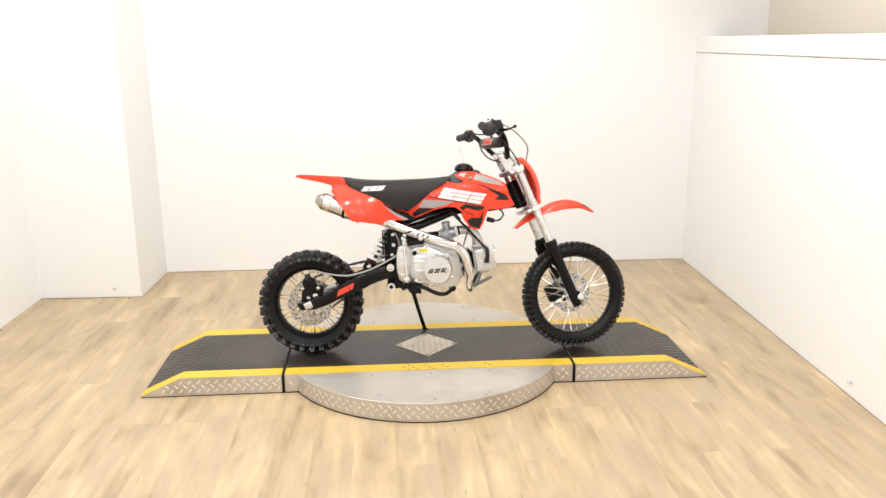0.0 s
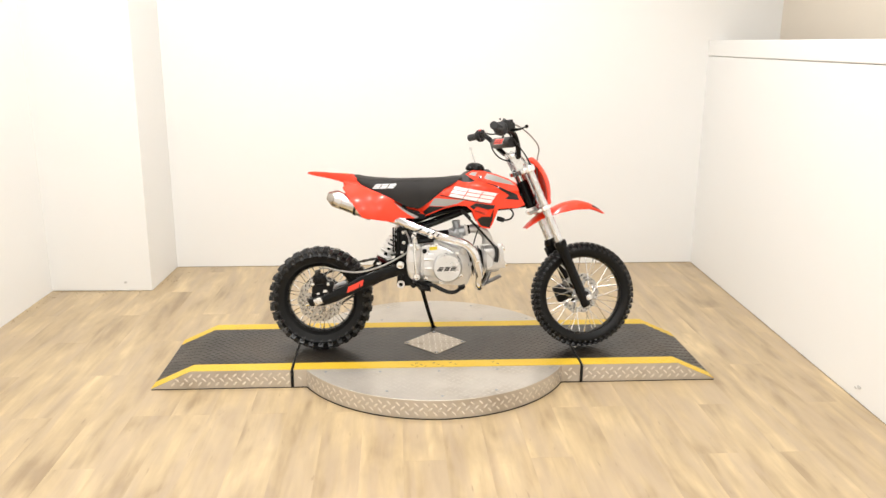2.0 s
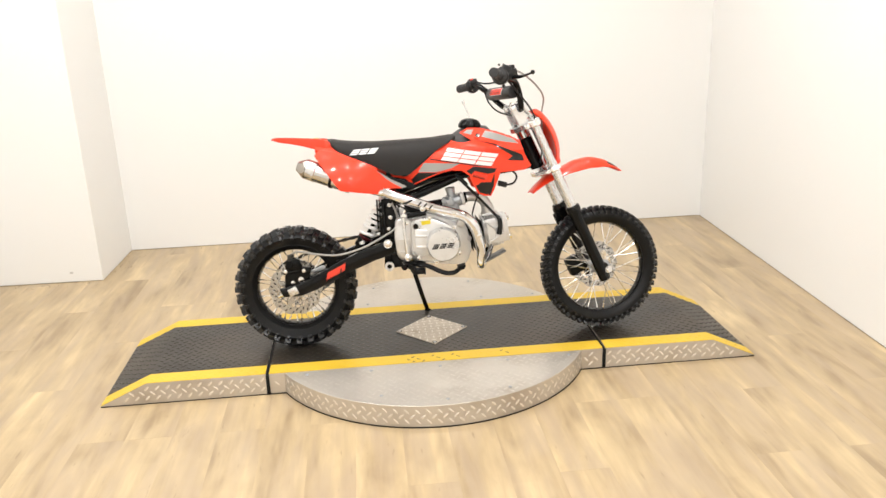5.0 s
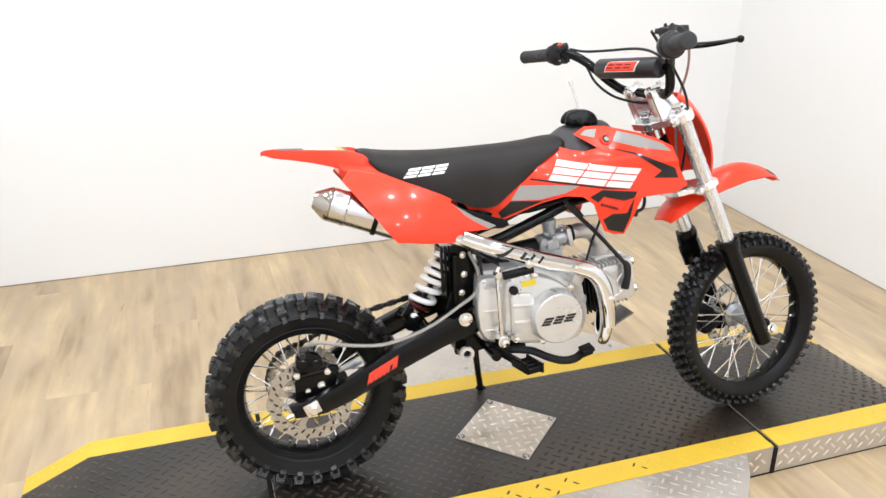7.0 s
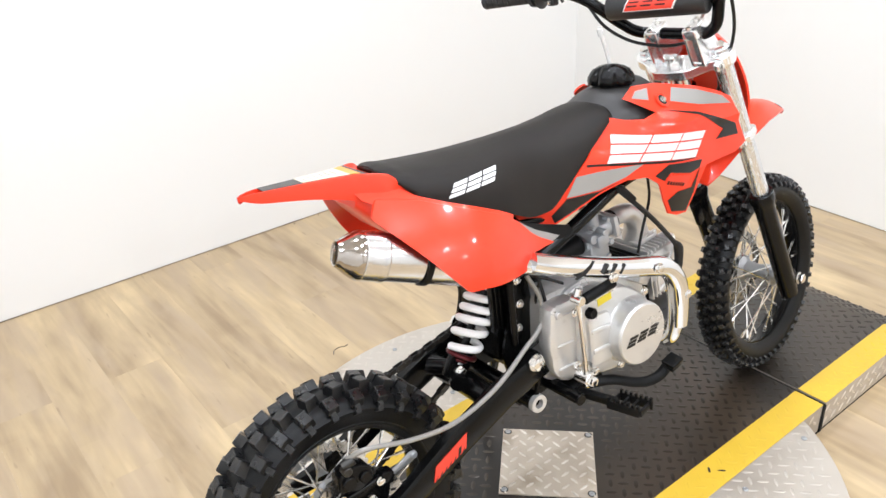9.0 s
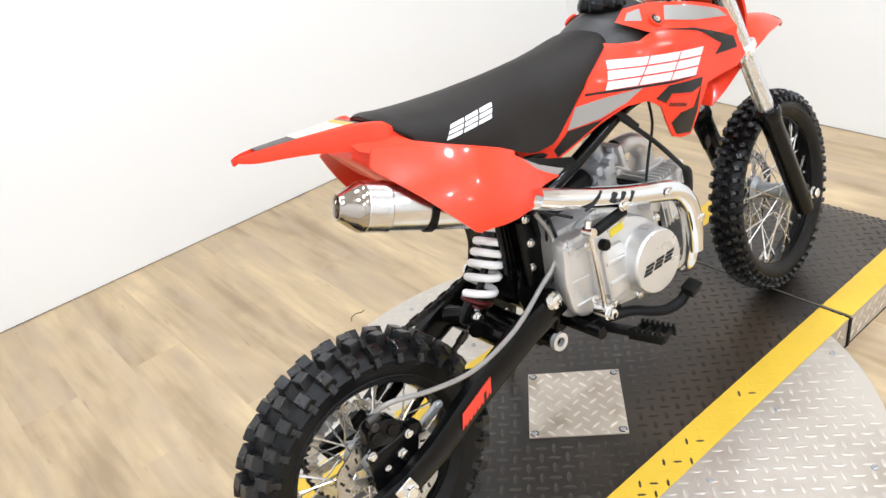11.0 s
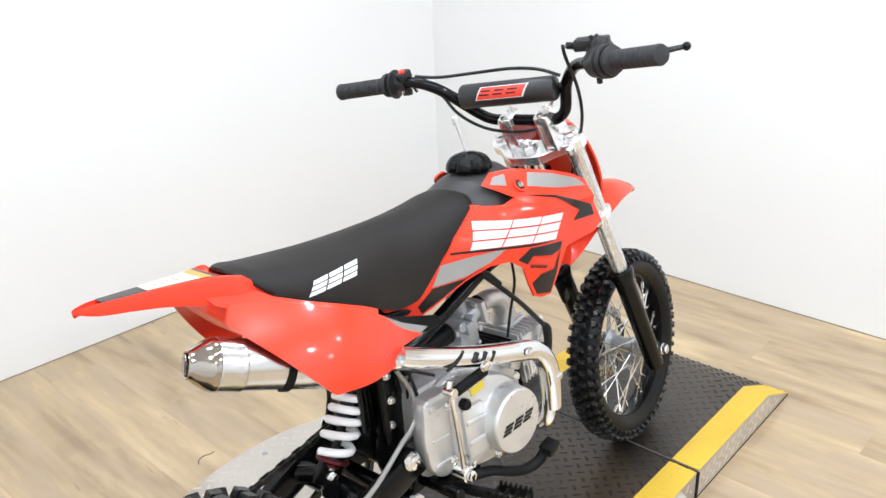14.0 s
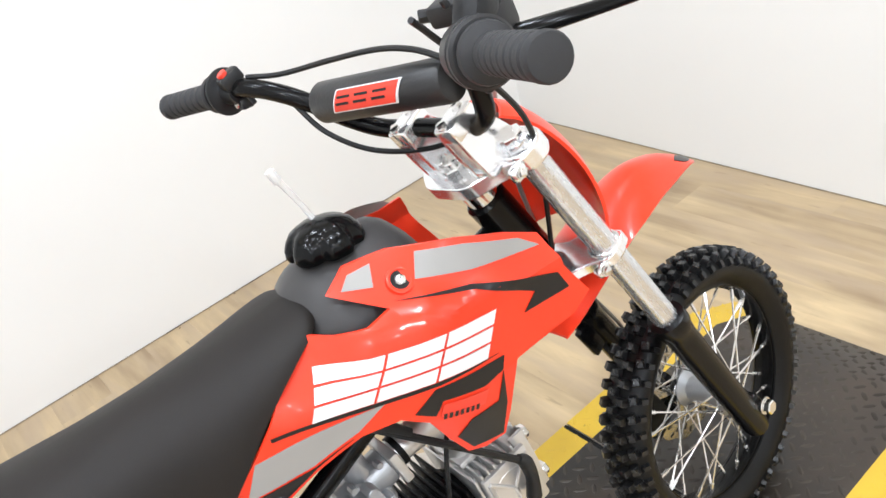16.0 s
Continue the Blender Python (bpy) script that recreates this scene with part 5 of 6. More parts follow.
SHROUD = [(-0.145, 0.664), (-0.085, 0.637), (-0.072, 0.640), (-0.030, 0.672), (0.030, 0.722), (0.084, 0.768), (0.112, 0.759), (0.140, 0.756), (0.168, 0.762), (0.127, 0.791), (0.156, 0.807),
          (0.200, 0.806), (0.260, 0.792), (0.304, 0.776), (0.340, 0.757), (0.355, 0.710), (0.379, 0.664), (0.350, 0.650), (0.305, 0.650), (0.266, 0.645), (0.256, 0.620), (0.245, 0.585), (0.232, 0.558),
          (0.205, 0.560), (0.184, 0.569), (0.168, 0.600), (0.153, 0.636), (0.128, 0.655), (0.090, 0.657), (0.040, 0.644), (0.000, 0.628), (-0.060, 0.601), (-0.100, 0.607), (-0.120, 0.632)]
GRAPHICS = [("silver_flash", SILVER_STICKER, [(-0.010, 0.687), (0.120, 0.681), (0.088, 0.664), (0.037, 0.652), (-0.031, 0.654)]),
            ("silver_flash", SILVER_STICKER, [(0.140, 0.790), (0.154, 0.800), (0.178, 0.801), (0.167, 0.783)]),
            ("silver_flash", SILVER_STICKER, [(0.204, 0.775), (0.219, 0.796), (0.262, 0.785), (0.316, 0.764), (0.336, 0.746), (0.257, 0.760)]),
            ("black_flash", BLACK_STICKER, [(-0.031, 0.652), (0.037, 0.649), (0.082, 0.659), (0.040, 0.648), (0.000, 0.633), (-0.050, 0.611), (-0.058, 0.626)]),
            ("black_flash", BLACK_STICKER, [(0.013, 0.703), (0.078, 0.691), (0.176, 0.676), (0.247, 0.666), (0.176, 0.672), (0.078, 0.687), (0.013, 0.699)]),
            ("black_flash", BLACK_STICKER, [(0.142, 0.654), (0.169, 0.670), (0.252, 0.660), (0.245, 0.646), (0.220, 0.642), (0.172, 0.654), (0.160, 0.641)]),
            ("black_flash", BLACK_STICKER, [(0.245, 0.644), (0.242, 0.600), (0.229, 0.562), (0.190, 0.572), (0.176, 0.598), (0.196, 0.611), (0.232, 0.610)]),
            ("black_flash", BLACK_STICKER, [(0.177, 0.766), (0.248, 0.749), (0.345, 0.707), (0.354, 0.684), (0.292, 0.688), (0.312, 0.703), (0.248, 0.744)])]
# wing, body, chin and rear spear, which meet edge to edge
def shroud_pieces(o):
    return [o[8:16], o[5:9] + o[15:20] + o[26:29], o[19:27], o[:6] + o[28:]]


SHROUD_LEFT = SHROUD[:4] + [(0.030, 0.708), (0.084, 0.748), (0.112, 0.746), (0.140, 0.747), (0.168, 0.752), (0.182, 0.760), (0.202, 0.768), (0.225, 0.768), (0.260, 0.764), (0.304, 0.756)] + SHROUD[14:]
for s in (-1, 1):
    yf = lambda x, z, s=s: s * shroud_depth(x, z) - ((0.016 + 0.012 * smooth((z - 0.765) / 0.03)) if s > 0 else 0)
    out = bmesh.new()
    outline = SHROUD if s < 0 else SHROUD_LEFT
    skin(out, outline, yf, 0.004, 0.0137, pieces=shroud_pieces(outline))
    sh = part("tank_shroud", out, RED, bike, "glossy red tank shroud with white, silver and black graphics")
    for poly in block_mark(0.051, 0.695, 0.182, 0.050, 0.030, -0.150, gap=0.008, slot=0.028):
        skins("white_bar", [poly], yf, WHITE_STICKER, sh, "white slanted bar of the side mark", 0.0020, 0.0010)
    for name, mat, poly in GRAPHICS:
        if s > 0 and name == "silver_flash" and 0.13 < poly[0][0] < 0.15:
            continue
        skins(name, [poly], yf, mat, sh, "", 0.0013, 0.0008)
    skins("red_badge", [[(0.164, 0.637), (0.171, 0.650), (0.222, 0.636), (0.214, 0.620)]], yf, RED_FLAT, sh, "small red badge", 0.0019, 0.0008)
    skins("badge_dash_row", [[(0.166 + 0.006 * k, 0.633 - 0.002 * k), (0.169 + 0.006 * k, 0.632 - 0.002 * k), (0.171 + 0.006 * k, 0.638 - 0.002 * k), (0.168 + 0.006 * k, 0.639 - 0.002 * k)] for k in range(7)], yf, BLACK_STICKER, sh, "", 0.0026, 0.0008)
    bm = bmesh.new()
    nrm = Vector((0, s, 0.85)).normalized()
    at = Vector((0.192, yf(0.192, 0.779), 0.779))
    lathe(bm, [(0.0150, -0.002), (0.0145, 0.0020), (0.0125, 0.0028), (0.0108, 0.0024), (0.0095, 0.0004), (0.0010, 0.0003)], 20, along(at, at + nrm))
    well = part("bolt_recess", bm, RED, sh)
    # black disc laid in the red recess as the shade round the bolt
    bm = bmesh.new()
    lathe(bm, [(0.0106, 0.0002), (0.0100, 0.0012), (0.0001, 0.0012)], 20, along(at, at + nrm))
    part("recess_shade", bm, BLACK_STICKER, well)
    bolt(sh, at + nrm * 0.0014, nrm, 0.72)


# rear fender and side panels
def tail_far(x, w):
    """How far the fender reaches to the left of the wheels' line, as a share of its reach to the right."""
    f = smooth((x + 0.44) / 0.10)
    return 0.22 * (1 - f) + (1 - 2 * MID / w) * f


bm = bmesh.new()
rows = [(-0.569, 0.794, 0.790, 0.003), (-0.563, 0.796, 0.788, 0.010), (-0.545, 0.798, 0.782, 0.019), (-0.50, 0.796, 0.774, 0.027), (-0.46, 0.794, 0.766, 0.034), (-0.40, 0.790, 0.749, 0.048), (-0.36, 0.783, 0.735, 0.066), (-0.33, 0.752, 0.722, 0.070), (-0.28, 0.722, 0.70, 0.070)]
rings = []
for x in [-0.569, -0.566] + list(np.linspace(-0.563, -0.28, 30)):
    t, b, w = lerp_table(rows, x)
    half = [(w * 0.96, b), (w, t - 0.004), (w * 0.96, t), (w * 0.88, t), (w * 0.80, t - 0.006), (w * 0.45, t - 0.008)]
    low = [(w * 0.45, b + 0.004), (w * 0.90, b + 0.002)]
    k = tail_far(x, w)
    rings.append([(x, -y, z) for y, z in half] + [(x, -MID, t - 0.008)] + [(x, y * k, z) for y, z in half[::-1]] + [(x, y * k, z) for y, z in low[::-1]] + [(x, -y, z) for y, z in low])
loft(bm, rings)
tail = part("rear_fender", bm, RED, bike, "long pointed red rear fender", bevel=0.0)


def on_tail(x0, x1, w0, w1, lift):
    bm = bmesh.new()
    rings = []
    for x in np.linspace(x0, x1, 8):
        t, b, w = lerp_table(rows, x)
        f = w0 + (w1 - w0) * (x - x0) / (x1 - x0)
        k = tail_far(x, w)
        rings.append([(x, -f * w, t - 0.0075 + lift), (x, f * w * k, t - 0.0075 + lift), (x, f * w * k, t - 0.0085 + lift), (x, -f * w, t - 0.0085 + lift)])
    loft(bm, rings)
    return bm


part("tail_graphic", on_tail(-0.536, -0.385, 0.86, 0.90, 0.0080), BLACK_STICKER, tail, "dark grey sticker along the fender")
part("warning_label", on_tail(-0.478, -0.408, 0.86, 0.86, 0.0087), LABEL_CREAM, tail, "cream warning label")
part("label_header", on_tail(-0.408, -0.393, 0.86, 0.86, 0.0087), ORANGE_STICKER, tail, "orange header of the label")
bm = bmesh.new()
for k in range(6):
    box(bm, (0.0016, 0.026, 0.0006), pose(-0.470 + 0.0095 * k, -0.012, 0.7962 - 0.0004 * k, 0, 2.4, 0))
part("label_lines", bm, LABEL_GREY, tail)
bm = bmesh.new()
rows2 = [(-0.408, 0.756, 0.738, 0.040), (-0.385, 0.754, 0.712, 0.054), (-0.35, 0.746, 0.676, 0.062), (-0.29, 0.728, 0.636, 0.066), (-0.20, 0.700, 0.612, 0.068), (-0.15, 0.680, 0.610, 0.066)]
rings = []
for x in np.linspace(-0.408, -0.15, 20):
    t, b, w = lerp_table(rows2, x)
    rings.append([(x, -w * 0.86, b), (x, -w, b + 0.008), (x, -w, t), (x, -w * 0.9, t + 0.004), (x, w * 0.9, t + 0.004), (x, w, t), (x, w, b + 0.008), (x, w * 0.86, b)])
loft(bm, rings)
part("inner_mudguard", bm, RED, bike, "red inner mudguard under the seat")


def panel_depth(x, z):
    u = min(1.0, max(0.0, (0.765 - z - 0.10 * (x + 0.30)) / 0.165))
    d = 0.4 * smooth(u) + 0.6 * (1 - (1 - u) ** 1.9)
    b = 0.098 + 0.082 * d
    b -= 0.030 * smooth((-0.27 - x) / 0.14) * (1 - 0.5 * d)
    b -= 0.058 * smooth((x + 0.28) / 0.19) * d
    b -= 2.6 * max(0.0, z - 0.685) ** 2 + 0.9 * max(0.0, -0.30 - x) ** 2
    b += 0.010 * max(0.0, 1 - ((x + 0.27) / 0.13) ** 2) * math.sin(math.pi * u)
    return b


PANEL = [(-0.389, 0.752), (-0.335, 0.742), (-0.290, 0.724), (-0.246, 0.706), (-0.205, 0.687), (-0.175, 0.664), (-0.152, 0.640), (-0.128, 0.622), (-0.092, 0.601), (-0.140, 0.603), (-0.152, 0.606),
         (-0.178, 0.586), (-0.235, 0.595), (-0.285, 0.604), (-0.315, 0.607), (-0.337, 0.635), (-0.366, 0.675), (-0.409, 0.731)]
SHOULDER = [(-0.372, 0.780), (-0.346, 0.758), (-0.330, 0.745), (-0.290, 0.728), (-0.250, 0.712), (-0.205, 0.692), (-0.180, 0.678), (-0.190, 0.664), (-0.220, 0.680), (-0.300, 0.708), (-0.340, 0.726), (-0.385, 0.742),
            (-0.404, 0.752), (-0.410, 0.764), (-0.400, 0.780)]
for s in (-1, 1):
    yf = lambda x, z, s=s: s * panel_depth(x, z) - (0.016 if s > 0 else 0)
    out = bmesh.new()
    skin(out, rounded(PANEL, 0.005), yf, 0.004, 0.0125)
    sp = part("side_panel", out, RED, bike, "glossy red rear side panel")
    ys = lambda x, z, s=s: s * (panel_depth(x, z) - 0.007) - (0.016 if s > 0 else 0)
    skins("shoulder", [SHOULDER], ys, RED, sp, "red strip between seat and side panel", 0.0, 0.004)
    yt = lambda x, z, s=s: s * (panel_depth(x, z) - 0.007) - (0.016 if s > 0 else 0)
    trim = skins("side_trim", [[(-0.186, 0.673), (-0.150, 0.652), (-0.103, 0.633), (-0.050, 0.616), (-0.044, 0.604), (-0.060, 0.598), (-0.092, 0.600), (-0.140, 0.612), (-0.170, 0.640)]], yt, BLACK_MATT, bike, "black plastic trim between seat and side panel", 0.0, 0.004)
    skins("silver_graphic", [[(-0.184, 0.671), (-0.130, 0.634), (-0.076, 0.606), (-0.092, 0.601), (-0.135, 0.615), (-0.165, 0.642)]], yt, SILVER_STICKER, trim, "silver graphic", 0.0012, 0.0008)


# fork, clamps and steering parts share a frame whose z runs up the steering axis
AM = STEER @ Matrix.Translation(AXIS_AT) @ Matrix(((0.915, 0, -0.404, 0), (0, 1, 0, 0), (0.404, 0, 0.915, 0), (0, 0, 0, 1)))
for s in (-1, 1):
    y = s * 0.080
    bm = bmesh.new()
    rod(bm, (0.035, y, -0.270), (0.035, y, 0.128), 0.0180, 24)
    leg = part("fork_leg", bm, FORK, bike, "satin silver fork tube with a black lower leg", AM)
    bm = bmesh.new()
    lathe(bm, [(0.018, 0.0), (0.0265, 0.002), (0.0275, 0.010), (0.0275, 0.022), (0.0245, 0.030), (0.0225, 0.05), (0.0215, 0.30), (0.020, 0.318), (0.012, 0.322)], 24, along((0.035, y, -0.240), (0.035, y, -1)))
    part("lower_leg", bm, BLACK, leg, "glossy black lower fork leg")
    bm = bmesh.new()
    box(bm, (0.040, 0.030, 0.046), pose(0.045, y, -0.522), 0.006)
    part("axle_lug", bm, BLACK, leg)
    if s > 0:
        bm = bmesh.new()
        box(bm, (0.05, 0.012, 0.06), pose(0.018, y - 0.008, -0.30), 0.003)
        box(bm, (0.016, 0.016, 0.045), pose(0.012, y, -0.275), 0.003)
        part("guard_bracket", bm, BLACK, leg)
    bm = bmesh.new()
    rod(bm, (0.035, y, 0.126), (0.035, y, 0.134), 0.0145, 6)
    part("fork_cap", bm, POLISHED, leg)


def clamp(z, h, name, mat, label, back=-0.032, grip_r=0.0265):
    bm = bmesh.new()
    ring = rounded([(0.060, 0.100), (0.016, 0.104), (0.000, 0.070), (back, 0.034), (back, -0.034), (0.000, -0.070), (0.016, -0.104), (0.060, -0.100), (0.052, -0.045), (0.030, -0.020), (0.030, 0.020), (0.052, 0.045)], 0.012)
    loft(bm, [[(x, y, q) for x, y in ring] for q in (z - h / 2, z + h / 2)])
    for s in (-1, 1):
        rod(bm, (0.035, s * 0.080, z - h * 0.75), (0.035, s * 0.080, z + h * 0.75), grip_r, 24)
        if s < 0:
            box(bm, (0.026, 0.012, h * 0.9), pose(0.006, s * 0.090, z), 0.003)
    return part(name, bm, mat, bike, label, AM, bevel=0.002)


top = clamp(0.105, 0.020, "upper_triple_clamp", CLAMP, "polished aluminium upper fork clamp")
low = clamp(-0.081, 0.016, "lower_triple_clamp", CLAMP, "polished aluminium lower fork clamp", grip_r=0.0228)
for s in (-1,):
    bolt(top, (0.002, s * 0.097, 0.105), (0, s, 0), 0.8)
    bolt(low, (0.002, s * 0.097, -0.081), (0, s, 0), 0.9)
bm = bmesh.new()
rod(bm, (0, 0, 0.06), (0, 0, 0.094), 0.021, 20)
rod(bm, (0, 0, 0.112), (0, 0, 0.124), 0.016, 6)
rod(bm, (0, 0, 0.122), (0, 0, 0.132), 0.010, 14)
part("steering_stem", bm, POLISHED, bike, "bright steering stem nut", AM)

BAR = [(0.168, 0.338, 0.957), (0.205, 0.205, 0.966), (0.218, 0.160, 0.966), (0.246, 0.118, 0.944), (0.288, 0.076, 0.898), (0.312, 0.052, 0.878), (0.328, 0.010, 0.874), (0.342, -0.056, 0.872), (0.350, -0.078, 0.873),
       (0.348, -0.102, 0.892), (0.338, -0.116, 0.940), (0.318, -0.150, 0.974), (0.284, -0.200, 0.985), (0.266, -0.228, 0.986), (0.217, -0.380, 1.000)]
bm = bmesh.new()
tube(bm, BAR, 0.011, 14, 6)
bars = part("handlebar", bm, BLACK, bike, "black steel handlebar with crossbar pad", pose(0.006, -0.003, -0.006))
bm = bmesh.new()
L0, L1 = Vector((0.262, 0.102, 0.929)), Vector((0.336, -0.114, 0.938))
rod(bm, L0, L1, 0.008, 10)
part("crossbar", bm, BLACK, bars)
P0, P1 = Vector((0.264, 0.084, 0.930)), Vector((0.322, -0.106, 0.937))
PM = along(P0, P1)
bm = bmesh.new()
h = (P1 - P0).length
lathe(bm, [(0.017, 0), (0.022, 0.002), (0.0240, 0.006), (0.0240, h - 0.006), (0.022, h - 0.002), (0.017, h)], 28, PM)
part("bar_pad", bm, FOAM, bars, "black foam handlebar pad")


def on_pad(u0, u1, a0, a1, r, slant=0.0):
    """A piece of sticker bent round the pad: along it, and round it in degrees from its back."""
    bm = bmesh.new()
    side = Vector((0, 1, 0)).cross(P1 - P0).normalized()
    d = (P1 - P0).normalized()
    back = Vector((-1, 0, 0)) - d * Vector((-1, 0, 0)).dot(d)
    back.normalize()
    up = Vector((0, 0, 1)) - d * d.z
    up = (up - back * up.dot(back)).normalized()
    rr = []
    n = 8
    for q in (r, r + 0.0006):
        row = []
        for i in range(n + 1):
            a = radians(a0 + (a1 - a0) * i / n)
            for u in (u0, u1):
                row.append(P0 + d * (h * (u + slant * i / n)) + (back * math.cos(a) + up * math.sin(a)) * q)
        rr.append(row)
    for row in rr:
        vs = [bm.verts.new(p) for p in row]
        for i in range(n):
            bm.faces.new((vs[2 * i], vs[2 * i + 1], vs[2 * i + 3], vs[2 * i + 2]))
    return bm


part("pad_badge_border", on_pad(0.20, 0.70, -18, 42, 0.0243, 0.06), WHITE_STICKER, bars, "white border of the pad badge")
part("pad_badge", on_pad(0.215, 0.685, -14, 38, 0.0250, 0.055), RED_FLAT, bars, "red pad badge")
for k in range(3):
    part("pad_badge_bar", on_pad(0.25 + 0.14 * k, 0.35 + 0.14 * k, 2, 8, 0.0257), BLACK_STICKER, bars)
    part("pad_badge_bar", on_pad(0.27 + 0.14 * k, 0.37 + 0.14 * k, 18, 24, 0.0257), BLACK_STICKER, bars)


def grip(a, b, name, label):
    a, b = Vector(a), Vector(b)
    h = (b - a).length
    prof = [(0.010, -0.002), (0.0155, -0.001), (0.0169, 0.002), (0.0169, 0.008), (0.0150, 0.010)]
    n = 7
    for k in range(n):
        u = 0.014 + (h - 0.030) * k / n
        w = (h - 0.030) / n
        prof += [(0.0148, u), (0.0164, u + w * 0.12), (0.0164, u + w * 0.78), (0.0148, u + w * 0.9)]
    prof += [(0.0150, h - 0.012), (0.0235, h - 0.008), (0.0245, h - 0.003), (0.0235, h), (0.012, h)]
    bm = bmesh.new()
    lathe(bm, prof, 20, along(a, b))
    return part(name, bm, GRIP, bars, label)


grip((0.166, 0.342, 0.957), (0.201, 0.222, 0.965), "grip", "black ribbed rubber grip")
grip((0.214, -0.387, 1.001), (0.249, -0.275, 0.991), "grip", "black ribbed rubber throttle grip")
bm = bmesh.new()
ta, tb = Vector((0.249, -0.275, 0.991)), Vector((0.266, -0.222, 0.986))
lathe(bm, [(0.012, 0), (0.026, 0.001), (0.0285, 0.004), (0.0285, 0.009), (0.0250, 0.0102), (0.0250, 0.0125), (0.0285, 0.0140), (0.0285, 0.020), (0.0262, 0.024), (0.0255, 0.040), (0.022, 0.046), (0.012, 0.047)], 28, along(ta, tb))
box(bm, (0.03, 0.028, 0.05), pose(0.272, -0.238, 1.004, 10, 20, 15), 0.006)
for q in (-0.008, 0.008):
    rod(bm, (0.262 + q, -0.236, 1.026), (0.260 + q, -0.236, 1.033), 0.0035, 8)
rod(bm, (0.264, -0.240, 0.968), (0.268, -0.238, 0.952), 0.005, 8)
part("throttle_housing", bm, CONTROL, bars, "black twist-throttle housing")
bm = bmesh.new()
box(bm, (0.040, 0.042, 0.030), pose(0.292, -0.226, 1.000, 0, -10, 20), 0.006)
box(bm, (0.030, 0.060, 0.020), pose(0.285, -0.215, 1.017, 0, -10, 20), 0.004)
rod(bm, (0.300, -0.200, 1.010), (0.262, -0.178, 1.018), 0.006, 8)
perch = part("brake_perch", bm, CONTROL, bars, "black brake lever perch and master cylinder")
bm = bmesh.new()
tube(bm, [(0.300, -0.240, 0.986), (0.322, -0.268, 0.987), (0.336, -0.306, 0.991), (0.347, -0.355, 0.998)], [0.009, 0.0085, 0.007, 0.0055], 10, flat=0.55)
bmesh.ops.create_uvsphere(bm, u_segments=12, v_segments=8, radius=0.0075, matrix=Matrix.Translation((0.348, -0.356, 0.998)))
part("brake_lever", bm, BLACK, bars, "black brake lever with a ball end")
bm = bmesh.new()
lathe(bm, [(0.012, 0), (0.0285, 0.001), (0.0295, 0.003), (0.0290, 0.0055), (0.0200, 0.0075), (0.0165, 0.010), (0.0165, 0.030), (0.0125, 0.031)], 24, along((0.2045, 0.213, 0.966), (0.217, 0.170, 0.966)))
box(bm, (0.030, 0.020, 0.018), pose(0.2075, 0.184, 0.982, 0, -20, 0), 0.004)
box(bm, (0.017, 0.017, 0.014), pose(0.2135, 0.186, 0.949, 0, 0, 0), 0.003)
rod(bm, (0.214, 0.166, 0.958), (0.216, 0.160, 0.948), 0.003, 8)
sw = part("switch_housing", bm, CONTROL, bars, "black kill-switch housing with a round flange")
bolt(sw, (0.204, 0.188, 0.950), (-1, 0, -0.2), 0.6)
bm = bmesh.new()
rod(bm, (0.201, 0.181, 0.988), (0.198, 0.181, 0.993), 0.0065, 12)
part("kill_switch", bm, RED_FLAT, bars, "red kill-switch button")
# bar risers: slotted polished posts
for y in (-0.062, 0.022):
    bm = bmesh.new()
    for q in (-0.011, 0.011):
        prism(bm, rounded([(-0.016, 0.114), (0.052, 0.114), (0.040, 0.150), (0.024, 0.186), (-0.018, 0.188), (-0.018, 0.150)], 0.006), y + q - 0.003, y + q + 0.003)
    prism(bm, [(-0.008, 0.112), (0.044, 0.112), (0.034, 0.150), (0.020, 0.182), (-0.010, 0.184), (-0.010, 0.150)], y - 0.009, y + 0.009)
    box(bm, (0.060, 0.028, 0.008), pose(0.018, y, 0.118), 0.002)
    box(bm, (0.046, 0.030, 0.024), pose(0.004, y, 0.186), 0.005)
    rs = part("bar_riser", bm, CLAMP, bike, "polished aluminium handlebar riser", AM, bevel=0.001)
    for q in (-0.012, 0.018):
        bolt(rs, (q, y, 0.198), (0, 0, 1), 0.9)
# cables
CABLES = [([(0.228, 0.165, 0.972), (0.252, 0.122, 0.966), (0.285, 0.060, 0.968), (0.304, -0.020, 0.972), (0.312, -0.080, 0.968), (0.318, -0.125, 0.955)], "black switch wire over the bar pad"),
          ([(0.250, 0.115, 0.930), (0.262, 0.085, 0.890), (0.290, 0.040, 0.858), (0.335, -0.010, 0.844), (0.385, -0.040, 0.846), (0.425, -0.05, 0.82), (0.440, -0.05, 0.74)], "black wire drooping under the handlebar"),
          ([(0.262, -0.178, 1.012), (0.285, -0.165, 0.990), (0.335, -0.150, 0.930), (0.388, -0.118, 0.865), (0.420, -0.080, 0.800), (0.440, -0.040, 0.720), (0.436, -0.03, 0.66)], "black throttle cable"),
          ([(0.290, -0.205, 1.012), (0.345, -0.180, 0.995), (0.410, -0.090, 0.955), (0.455, -0.010, 0.905), (0.452, 0.020, 0.830), (0.470, 0.045, 0.70), (0.52, 0.085, 0.56), (0.60, 0.09, 0.40), (0.625, 0.075, 0.31)], "grey front brake hose")]
for pts, label in CABLES:
    bm = bmesh.new()
    tube(bm, pts, 0.0033, 7)
    part("cable", bm, HOSE if "hose" in label else CABLE, bike, label)
